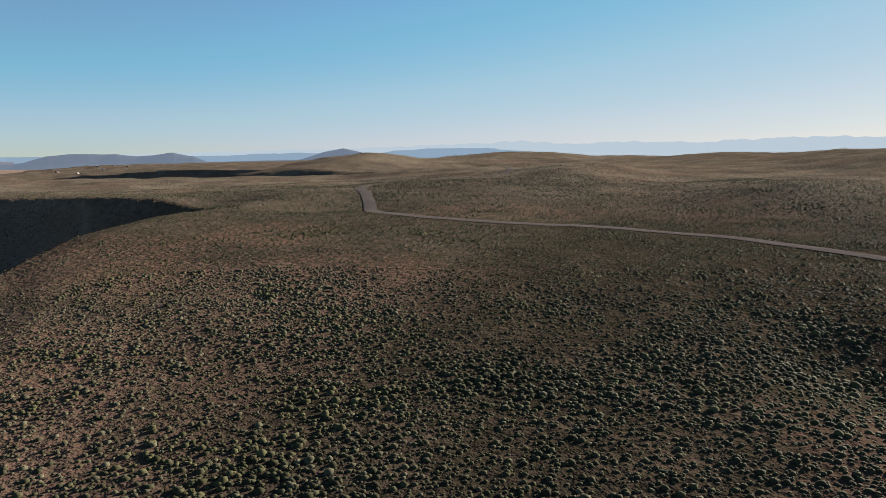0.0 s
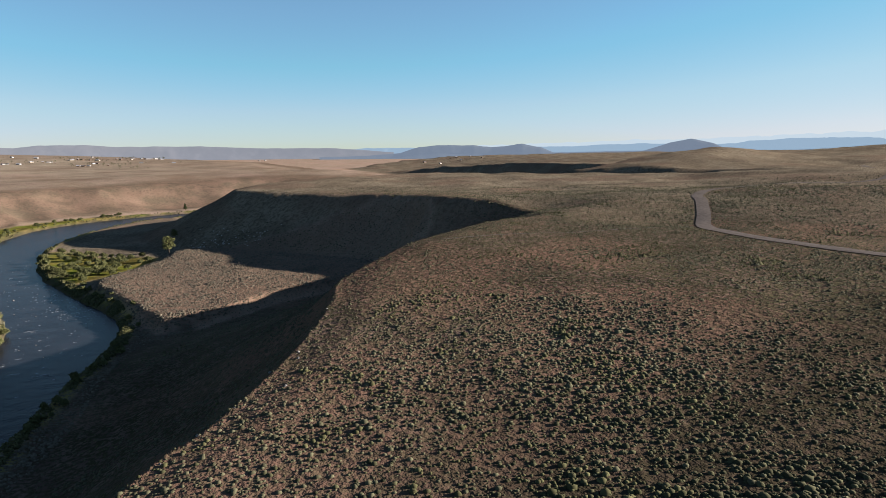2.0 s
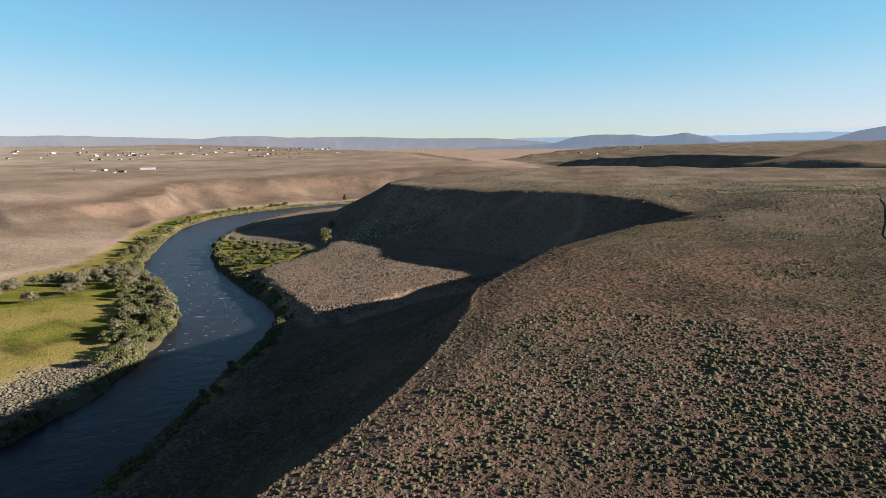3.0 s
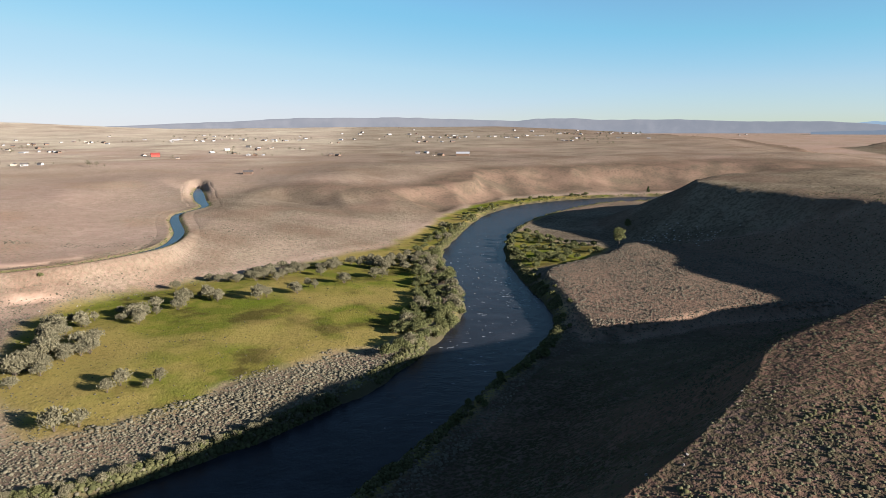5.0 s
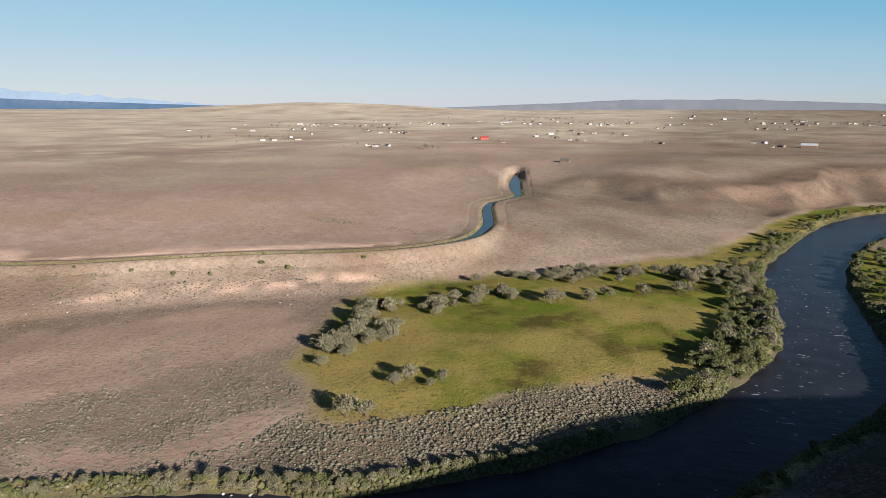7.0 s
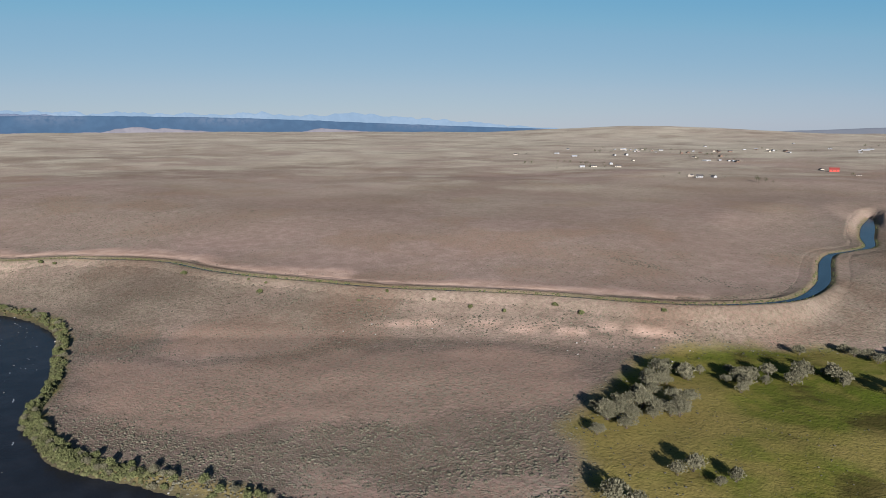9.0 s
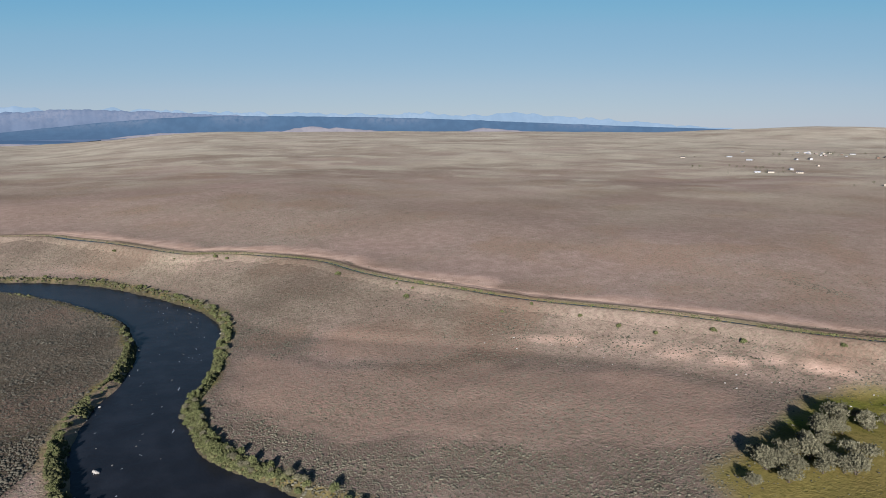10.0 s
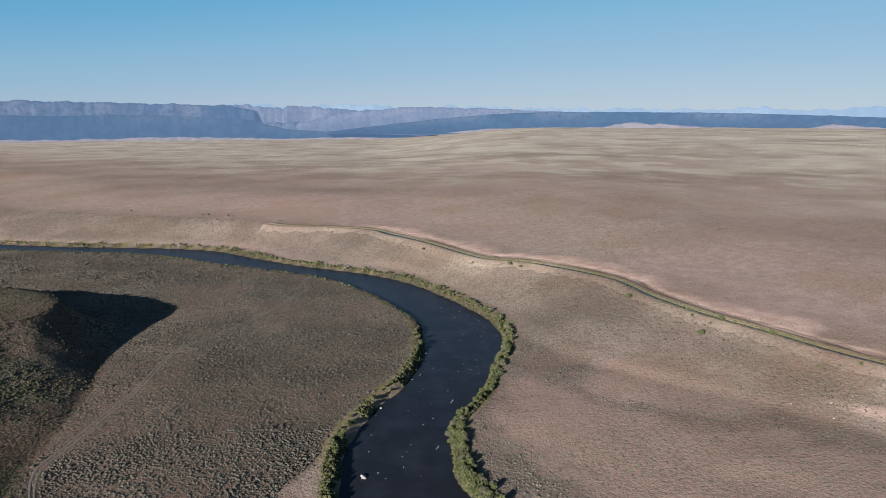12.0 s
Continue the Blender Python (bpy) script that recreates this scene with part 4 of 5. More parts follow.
def shore_growth():
    """Rank grass and low green growth along the water."""
    rng = np.random.default_rng(140)
    n = 17000
    u = np.where(rng.uniform(0, 1, n) < 0.6, rng.uniform(station(-330, 96), station(110, 545), n) * (len(RIVER) - 1), rng.uniform(0, len(RIVER) - 1.001, n))
    k = u.astype(int)
    w = (u - k)[:, None]
    p, d = RIVER[k] * (1 - w) + RIVER[k + 1] * w, RIVER[k + 1, :2] - RIVER[k, :2]
    d /= np.linalg.norm(d, axis=1)[:, None]
    s, q = rng.choice((-1.0, 1.0), n), p[:, 2] + rng.uniform(-0.6, 5.0, n)
    x, y = p[:, 0] - s * d[:, 1] * q, p[:, 1] + s * d[:, 0] * q
    dr, hw = near_line(x, y, RIVER)
    m = (dr - hw > -0.8) & (land(x, y) > 0.0) & (fbm(x, y, 16, 2, 141) > np.where(s * d[:, 0] < 0, -0.02, -0.35))
    x, y = x[m], y[m]
    scatter("shore_growth", "rank green grass and low growth along the water", "grass", SHORE, x, y, rng.uniform(0.8, 2.1, len(x)), 5, 3, 142, 0.85)
    t = rng.uniform(0, len(CANAL) - 1.001, 3600)
    k = t.astype(int)
    p = CANAL[k] * (1 - (t - k)[:, None]) + CANAL[k + 1] * (t - k)[:, None]
    a = rng.uniform(0, 6.283, len(p))
    q = p[:, 2] + rng.uniform(0.7, 2.6, len(p))
    x, y = p[:, 0] + np.cos(a) * q, p[:, 1] + np.sin(a) * q
    dc, cw = near_line(x, y, CANAL)
    m = (dc > cw + 0.5) & (fbm(x, y, 22, 2, 143) > -0.3)
    x, y = x[m], y[m]
    dc, cw = dc[m], cw[m]
    return x, y, np.interp(dc - cw, (0.3, 1.6, 2.8, 4.2), CANAL_Z + np.array((-0.25, 0.3, 0.75, 0.6))), rng.uniform(0.5, 1.2, len(x))


CANAL_GROWTH = shore_growth()
scatter("canal_growth", "dark green grass tufts on the canal banks", "grass", WILLOW, *CANAL_GROWTH[:2], CANAL_GROWTH[3], 5, 3, 144, 0.8, CANAL_GROWTH[2])


# ---------------------------------------------------------------- willows and trees
def tube(rng, start, end, r0, r1, sides=5, bend=0.15, n=4):
    """A tapered, slightly bent limb."""
    start, end = np.array(start, float), np.array(end, float)
    mid = rng.normal(size=3) * bend * np.linalg.norm(end - start)
    v, f = [], []
    for k in range(n + 1):
        u = k / n
        c = start + (end - start) * u + mid * u * (1 - u) * 2
        r = r0 + (r1 - r0) * u
        v += [(c[0] + r * math.cos(a), c[1] + r * math.sin(a), c[2]) for a in np.linspace(0, 2 * np.pi, sides, endpoint=False)]
    for k in range(n):
        for s in range(sides):
            a, b = k * sides + s, k * sides + (s + 1) % sides
            f += [(a, b, b + sides), (a, b + sides, a + sides)]
    return np.array(v), np.array(f)


def joined(pieces):
    vs, fs, base = [], [], 0
    for v, f in pieces:
        vs.append(v)
        fs.append(f + base)
        base += len(v)
    return np.vstack(vs), np.vstack(fs)


def leaves(rng, lobes, count, size):
    """Leaf sprays over the skin of several lobes, thinner inside."""
    v, f = [], []
    for _ in range(count):
        c, r = lobes[rng.integers(len(lobes))]
        d = rng.normal(size=3)
        d[2] = abs(d[2]) * 1.1 - 0.25
        d /= np.linalg.norm(d)
        p = np.array(c) + d * np.array(r) * rng.uniform(0.68, 1.08)
        a = np.cross(d, rng.normal(size=3))
        a /= np.linalg.norm(a)
        up = np.cross(a, d) * 0.8 + d * 0.55 + np.array([0, 0, 0.3]) + rng.normal(size=3) * 0.45
        up /= np.linalg.norm(up)
        s = size * rng.uniform(0.6, 1.35)
        k = len(v)
        v += [p - a * s * 0.42, p + a * s * 0.42, p + up * s]
        f.append((k, k + 1, k + 2))
    return np.array(v), np.array(f)


def bush_model(name, label, category, group, mat, seed, width, height, lobes, count, size, stems=6):
    rng = np.random.default_rng(seed)
    ob = thing(name, label, category, group)
    ls, limbs = [], []
    for k in range(lobes):
        a, q = rng.uniform(0, 6.283), rng.uniform(0, 0.34) * width * (k > 0)
        h = rng.uniform(0.42, 0.66) * height
        ls.append(((q * math.cos(a), q * math.sin(a), h), (width * rng.uniform(0.22, 0.33), width * rng.uniform(0.22, 0.33), height * rng.uniform(0.3, 0.42))))
    for k in range(stems):
        c = ls[k % lobes][0]
        limbs.append(tube(rng, (0, 0, -0.3), (c[0], c[1], c[2] + 0.1 * height), 0.055 * height / 3, 0.02, 4, 0.15, 2))
    # all stems share the ring of the first at the root
    v, f = joined(limbs)
    n = len(limbs[0][0])
    keep, f = np.unique(np.where(f % n < 4, f % n, f), return_inverse=True)
    part("trunk", mesh_from("trunk", v[keep], f.reshape(-1, 3), BARK), ob, "thin brown many-stemmed trunk")
    part("crown", mesh_from("crown", *leaves(rng, ls, count, size), mat), ob)
    return ob


def tree_model(name, label, group, mat, seed, height, width, conical=False, count=1300, limbs=9):
    rng = np.random.default_rng(seed)
    ob = thing(name, label, "tree", group)
    part("trunk", mesh_from("trunk", *tube(rng, (0, 0, -0.4), (0, 0, height * 0.75), height * 0.028, height * 0.008, 7, 0.04, 6), BARK), ob, "brown tapered trunk")
    ls = []
    for k in range(9):
        u = (k + 0.5) / 9
        a = k * 2.4
        q = width * (0.1 if conical else 0.22) * (1 - 0.3 * u)
        rad = width * ((0.5 * (1 - u) + 0.07) if conical else 0.26)
        z = height * (0.12 + 0.82 * u) if conical else height * (0.32 + 0.52 * u)
        ls.append(((q * math.cos(a), q * math.sin(a), z), (rad, rad, height * 0.12)))
        if k >= limbs:
            continue
        part("limb", mesh_from("limb", *tube(rng, (0, 0, z * 0.75), ls[-1][0], height * 0.01, height * 0.004, 4), BARK), ob)
    part("crown", mesh_from("crown", *leaves(rng, ls, count, height * 0.06), mat), ob)
    return ob


PLACED = []


def stand(models, x, y, scale, rng, sink=0.05):
    """A copy of one of the models on the ground at x, y."""
    z = float(land(np.array([x]), np.array([y]))[0])
    m = pose(x, y, z - sink, 0, 0, rng.uniform(0, 360)) @ Matrix.Diagonal((scale, scale, scale * rng.uniform(0.85, 1.15), 1))
    src = models[int(rng.integers(len(models)))]
    if src not in PLACED:
        PLACED.append(src)
        src.matrix_basis = m
        return src
    ob = copy_thing(src, m)
    ob.matrix_basis = m
    return ob


def along(line, start, end, count, lo, hi, side, rng):
    """Places beside a stretch of the river, lo to hi metres out from its edge; side 1 is to the left of the flow of points."""
    d = np.gradient(line[:, :2], axis=0)
    d /= np.linalg.norm(d, axis=1)[:, None]
    out = []
    for _ in range(count):
        u = rng.uniform(start, end) * (len(line) - 1)
        k = int(u)
        k = min(k, len(line) - 2)
        p, w = line[k] + (line[k + 1] - line[k]) * (u - k), d[k]
        q = p[2] + rng.uniform(lo, hi)
        out.append((p[0] - side * w[1] * q, p[1] + side * w[0] * q))
    return out


green_willows = [bush_model("willow_bush", "dense green willow bush on the river bank", "bush", "bank willows", WILLOW, 200 + k, 5.0, 3.8, 11 + k, 1000, 0.48) for k in range(3)]
grey_willows = [bush_model("grey_willow_bush", "rounded grey-green willow bush beside the meadow", "bush", "meadow willows", GREY_WILLOW, 210 + k, 5.6, 4.6, 12 + k, 1150, 0.48) for k in range(3)]
shore_shrubs = [bush_model("shore_shrub", "low green shrub at the water's edge", "shrub", "shore shrubs", WILLOW, 220 + k, 2.4, 1.7, 4 + k, 330, 0.42, 4) for k in range(3)]
island_willows = [bush_model("island_willow", "low yellow-green willow on the grassy river spit", "bush", "spit willows", WILLOW, 225 + k, 4.6, 3.0, 7, 700, 0.55) for k in range(2)]
rng = np.random.default_rng(7)
# thick belt along the meadow
a, b, c, d = station(18, 205), station(36, 225), station(60, 360), station(90, 500)
for x, y in along(RIVER, b, c, 150, -0.5, 20, 1, rng) + along(RIVER, a, b, 12, 1.5, 8, 1, rng) + along(RIVER, c, d, 50, 1.5, 15, 1, rng):
    stand(green_willows if rng.uniform() < 0.82 else grey_willows, x, y, rng.uniform(0.6, 1.15), rng)
for x, y in along(RIVER, d, station(235, 668), 44, 3, 14, 1, rng):
    stand(green_willows, x, y, rng.uniform(0.5, 0.95), rng)
# row along the upper edge of the meadow, clumps and single bushes in it
row = smooth_line([(-84, 326), (-55, 340), (-25, 358), (0, 368), (18, 372), (34, 380)], 8)
for x, y in [row[int(rng.integers(len(row)))] + rng.normal(size=2) * (5, 4) for _ in range(62)]:
    stand(grey_willows, x, y, rng.uniform(0.6, 1.05), rng)
for cx, cy, sx, sy, count in ((-105, 214, 5, 7, 14), (-106, 234, 6, 7, 17), (-110, 256, 6, 8, 15), (-90, 276, 5, 7, 8), (-84, 292, 4, 4, 4), (-60, 300, 14, 8, 7), (-30, 318, 16, 10, 8), (10, 350, 10, 14, 12)):
    for _ in range(count):
        stand(grey_willows, cx + rng.normal() * sx, cy + rng.normal() * sy, rng.uniform(0.65, 1.25), rng)
for x, y, s in ((-74, 199, 1.15), (-76, 194, 0.8), (-64, 202, 0.8), (-66, 197, 0.6), (-81, 171, 1.15), (-76, 173, 0.9), (-88, 262, 0.8)):
    stand(grey_willows, x, y, s, rng)
# near bank below the meadow and farther down the river
for x, y in along(RIVER, station(-125, 95), station(-62, 120), 60, 0.2, 4, 1, rng):
    stand(grey_willows if rng.uniform() < 0.6 else green_willows, x, y, rng.uniform(0.3, 0.6), rng)
for x, y in along(RIVER, station(-66, 118), station(6, 180), 34, 0.3, 3.5, 1, rng):
    stand(grey_willows, x, y, rng.uniform(0.28, 0.5), rng)
for x, y in along(RIVER, station(-62, 120), station(0, 172), 22, 0.6, 3.5, 1, rng):
    stand(shore_shrubs, x, y, rng.uniform(0.6, 1.2), rng)
for x, y in along(RIVER, station(-440, 75), station(-120, 95), 235, -0.2, 5.0, 1, rng):
    if rng.uniform() < 0.3:
        stand(grey_willows if rng.uniform() < 0.5 else green_willows, x, y, rng.uniform(0.32, 0.52), rng)
    else:
        stand(shore_shrubs, x, y, rng.uniform(0.7, 1.35), rng)
for x, y in along(RIVER, station(-640, -260), station(-440, 75), 24, 0, 6, 1, rng):
    stand(shore_shrubs, x, y, rng.uniform(0.8, 1.5), rng)
for x, y in along(RIVER, station(-360, 98), station(-150, 84), 40, 1.5, 5, -1, rng):
    stand(shore_shrubs, x, y, rng.uniform(0.5, 1.1), rng)
for x, y in along(RIVER, station(0, 170), station(59, 350), 30, 2, 8, -1, rng):
    stand(shore_shrubs, x, y, rng.uniform(0.7, 1.4), rng)
for _ in range(150):
    x, y = rng.uniform(80, 140), rng.uniform(345, 470)
    if inside(np.array([x]), np.array([y]), ISLAND)[0]:
        stand(island_willows, x, y, rng.uniform(0.65, 1.15), rng)
for x, y in ((104, 590), (106, 593), (101, 588)):
    stand(shore_shrubs, x, y, 1.4, rng, -0.6)
# bushes on the canal bank and the slope below it
canal_bushes = [bush_model("canal_bush", "dark green bush on the canal bank", "bush", "canal bushes", WILLOW, 230 + k, 3.0, 2.4, 5, 500, 0.42, 4) for k in range(2)]
for x, y in ((-522, 92), (-467, 121), (-452, 143), (-446, 149), (-362, 190), (-321, 206), (-309, 209), (-276, 236), (-169, 284), (-181, 281), (-126, 325), (-138, 317), (-330, 208), (-313, 216), (-289, 227), (-250, 240),
             (-257, 228), (-303, 202), (-228, 250), (-198, 266), (-140, 304), (-212, 258), (-708, -105), (-712, -112), (-700, -85), (-745, -190), (-655, -30)):
    stand(canal_bushes, x, y, rng.uniform(0.55, 1.15), rng)
# reeds in stretches on the upper bank of the canal
for _ in range(90):
    k = int(rng.integers(len(CANAL) - 1))
    p = CANAL[k] + (CANAL[k + 1] - CANAL[k]) * rng.uniform()
    if p[0] < -120 and fbm(np.array([p[0]]), np.array([p[1]]), 45, 2, 146)[0] > 0.05:
        stand(shore_shrubs, p[0] - (p[2] + rng.uniform(1.6, 3.4)) * 0.45, p[1] + (p[2] + rng.uniform(1.6, 3.4)) * 0.9, rng.uniform(0.4, 0.85), rng)
# trees under the mesa and by the far bank
cottonwood = tree_model("cottonwood_tree", "leafy green tree at the foot of the mesa", "mesa trees", WILLOW, 240, 11, 8.5)
spruce = tree_model("dark_tree", "small dark green pointed tree on the river bank", "mesa trees", leaf_material("dark_leaves", (0.03, 0.045, 0.02), (0.07, 0.09, 0.035)), 241, 8, 4, True)
stand([cottonwood], 150, 397, 1.0, rng)
stand([cottonwood], 155, 410, 0.8, rng)
stand([cottonwood], 172, 440, 0.6, rng)
stand([spruce], 300, 712, 1.0, rng)

# ---------------------------------------------------------------- rocks and white water
def rock_mesh(name, seed, mat):
    """A weathered, angular stone of unit width."""
    rng = np.random.default_rng(seed)
    bm = bmesh.new()
    bmesh.ops.create_icosphere(bm, subdivisions=2, radius=0.5)
    cuts = [(Vector(rng.normal(size=3)).normalized(), rng.uniform(0.26, 0.42)) for _ in range(9)]
    for v in bm.verts:
        for n, q in cuts:
            over = v.co.dot(n) - q
            if over > 0:
                v.co -= n * over
        v.co *= 1 + 0.07 * noise.noise(v.co * 4 + Vector((seed, 0, 0)))
        v.co.z *= 0.72
    me = bpy.data.meshes.new(name)
    bm.to_mesh(me)
    bm.free()
    me.materials.append(mat)
    return me


PALE_ROCK = plain_material("pale_rock", (0.28, 0.255, 0.22), (0.42, 0.39, 0.345), 0.6, 0.9, 0.2, 0.04)
river_rocks = [rock_mesh("river_rock", 300 + k, ROCK) for k in range(5)]
pale_rocks = [rock_mesh("pale_rock", 310 + k, PALE_ROCK) for k in range(4)]


def rock(meshes, name, label, group, x, y, size, rng, z=None):
    ob = new(name, meshes[int(rng.integers(len(meshes)))])
    if z is None:
        z = float(land(np.array([x]), np.array([y]))[0])
    ob.matrix_basis = pose(x, y, z + 0.12 * size, rng.uniform(-12, 12), rng.uniform(-12, 12), rng.uniform(0, 360)) @ Matrix.Diagonal((size, size * rng.uniform(0.7, 1.0), size * rng.uniform(0.6, 1.0), 1))
    return tagged(ob, label, "rock", group)


rock(pale_rocks, "river_boulder", "large pale boulder standing in the river", "river rocks", -212, 51, 2.7, rng, -0.2)
in_river = along(RIVER, station(-420, 85), station(-170, 75), 26, -30, -4, 1, rng) + along(RIVER, station(0, 170), station(80, 470), 50, -32, -3, 1, rng)
for x, y in in_river:
    rock(river_rocks, "river_rock", "grey wet stone standing out of the river", "river rocks", x, y, rng.uniform(0.3, 0.95), rng, -0.12)
for x, y in along(RIVER, station(-400, 90), station(-60, 120), 22, -0.6, 0.8, 1, rng) + along(RIVER, station(-340, 97), station(-190, 64), 14, -1.5, 0.6, -1, rng):
    rock(pale_rocks, "bank_rock", "pale stone on the river's edge", "bank rocks", x, y, rng.uniform(0.5, 1.4), rng, 0.05)
for _ in range(26):
    u = rng.uniform(0, 1)
    rock(pale_rocks, "slope_rock", "pale boulder lying below the earth bluff", "slope rocks", -245 + 125 * u + rng.normal() * 6, 218 + 68 * u + rng.normal() * 6, rng.uniform(0.35, 1.1), rng)
for _ in range(110):
    u, w = rng.uniform(0, 1), rng.normal()
    rock(pale_rocks, "mesa_rock", "pale boulder on the slope below the mesa", "mesa rocks", 172 + 26 * u + 7 * w, 412 - 40 * u + 9 * rng.normal(), rng.uniform(0.5, 1.5), rng)
rim = smooth_line(PLATEAU_EDGE[8:17], 8)
for _ in range(18):
    p = rim[int(rng.integers(len(rim)))] + rng.normal(size=2) * 3
    rock(river_rocks, "rim_rock", "grey stone on the edge of the plateau", "rim rocks", p[0], p[1], rng.uniform(0.3, 0.8), rng)


def white_water():
    """Small broken crests of foam in the rapids."""
    rng = np.random.default_rng(77)
    vs, fs = [], []
    spots = along(RIVER, station(20, 200), station(70, 440), 120, -34, -3, 1, rng) + along(RIVER, station(56, 280), station(59, 340), 90, -34, -20, 1, rng) + along(RIVER, station(-430, 80), station(-170, 74), 45, -30, -4, 1, rng)
    for x, y in spots:
        u = RIVER[np.argmin(np.hypot(RIVER[:, 0] - x, RIVER[:, 1] - y)), :2]
        n, length, wide = 9, min(rng.lognormal(-0.1, 0.7), 4.5), rng.uniform(0.05, 0.2)
        turn = rng.uniform(-0.4, 0.4)
        k = len(vs)
        for i in range(n):
            w = i / (n - 1)
            px, py = (w - 0.5) * length, rng.normal() * 0.12 + math.sin(w * 5) * 0.15
            h = wide * math.sin(math.pi * w) ** 0.6 * rng.uniform(0.5, 1.2)
            for s, zz in ((-1, 0.03), (0, 0.03 + 0.12 * h), (1, 0.03)):
                vs.append((x + px * math.cos(turn) - (py + s * h) * math.sin(turn), y + px * math.sin(turn) + (py + s * h) * math.cos(turn), zz))
            if i:
                m = k + 3 * (i - 1)
                fs += [(m, m + 3, m + 4, m + 1), (m + 1, m + 4, m + 5, m + 2)]
    tagged(new("white_water", mesh_from("white_water", vs, fs, FOAM, True)), "small white crests of foam in the rapids", "rapids", kind="stuff")


white_water()


# ---------------------------------------------------------------- farms and houses on the plain
def box(x0, x1, y0, y1, z0, z1):
    v = [(x, y, z) for z in (z0, z1) for x, y in ((x0, y0), (x1, y0), (x1, y1), (x0, y1))]
    return np.array(v, float), np.array([(0, 3, 2, 1), (4, 5, 6, 7), (0, 1, 5, 4), (1, 2, 6, 5), (2, 3, 7, 6), (3, 0, 4, 7)])


def gable(length, width, eave, ridge, over=0.5, thick=0.25):
    """Two sloping slabs that meet at the ridge."""
    out = []
    run = width / 2 + over
    drop = (ridge - eave) * over / (width / 2)
    for s in (-1, 1):
        a = [(-length / 2 - over, s * run, eave - drop), (length / 2 + over, s * run, eave - drop), (length / 2 + over, 0, ridge), (-length / 2 - over, 0, ridge)]
        v = np.array(a + [(x, y, z + thick) for x, y, z in a])
        out.append((v, np.array([(0, 3, 2, 1), (4, 5, 6, 7), (0, 1, 5, 4), (1, 2, 6, 5), (2, 3, 7, 6), (3, 0, 4, 7)])))
    return joined(out)


def house_model(name, label, group, wall, roof, length, width, eave, ridge, windows=3, door=True, big_door=False):
    ob = thing(name, label, "barn" if "barn" in name else "house", group)
    v, f = box(-length / 2, length / 2, -width / 2, width / 2, -0.8, eave)
    part("wall", mesh_from("wall", v, f, wall), ob)
    for s in (-1, 1):
        g = np.array([(s * length / 2, -width / 2, eave), (s * length / 2, width / 2, eave), (s * length / 2, 0, ridge), (s * (length / 2 - 0.3), -width / 2, eave), (s * (length / 2 - 0.3), width / 2, eave), (s * (length / 2 - 0.3), 0, ridge)])
        part("gable", mesh_from("gable", g, np.array([(0, 1, 2), (3, 5, 4), (0, 2, 3), (3, 2, 5), (1, 4, 2), (2, 4, 5)]), wall), ob)
    part("roof", mesh_from("roof", *gable(length, width, eave, ridge), roof), ob)
    for s in (-1, 1):
        for k in range(windows):
            x = (k + 0.75) / (windows + 0.5) * length - length / 2
            y = s * (width / 2 + 0.03)
            w = part("window", mesh_from("window", *box(x - 0.7, x + 0.7, min(y, y - s * 0.05), max(y, y - s * 0.05), 1.0, 2.2), PANE), ob)
    if door:
        part("door", mesh_from("door", *box(-0.5, 0.5, -width / 2 - 0.05, -width / 2 + 0.02, 0, 2.05), DOOR), ob)
    if big_door:
        part("barn_door", mesh_from("barn_door", *box(length / 2 - 0.02, length / 2 + 0.06, -1.9, 1.9, 0, 3.6), DOOR), ob)
    return ob


PANE = plain_material("window_glass", (0.03, 0.035, 0.04), (0.05, 0.055, 0.06), 1.0, 0.1, 0.5)
DOOR = plain_material("door_paint", (0.12, 0.08, 0.06), (0.18, 0.12, 0.09), 0.5, 0.7)
WHITE_WALL = plain_material("white_siding", (0.26, 0.255, 0.245), (0.38, 0.37, 0.36), 1.5, 0.7)
BROWN_WALL = plain_material("brown_timber", (0.12, 0.075, 0.05), (0.2, 0.13, 0.09), 0.8, 0.85)
TAN_WALL = plain_material("tan_siding", (0.38, 0.32, 0.25), (0.5, 0.43, 0.34), 1.5, 0.8)
RED_WALL = plain_material("red_barn_paint", (0.36, 0.05, 0.035), (0.46, 0.075, 0.05), 1.0, 0.75)
DARK_ROOF = plain_material("dark_shingles", (0.07, 0.06, 0.055), (0.12, 0.105, 0.1), 0.6, 0.9)
PALE_ROOF = plain_material("pale_metal_roof", (0.36, 0.365, 0.385), (0.46, 0.465, 0.48), 3.0, 0.5, 0.5)
RED_ROOF = plain_material("red_metal_roof", (0.26, 0.045, 0.035), (0.33, 0.06, 0.045), 3.0, 0.5, 0.5)

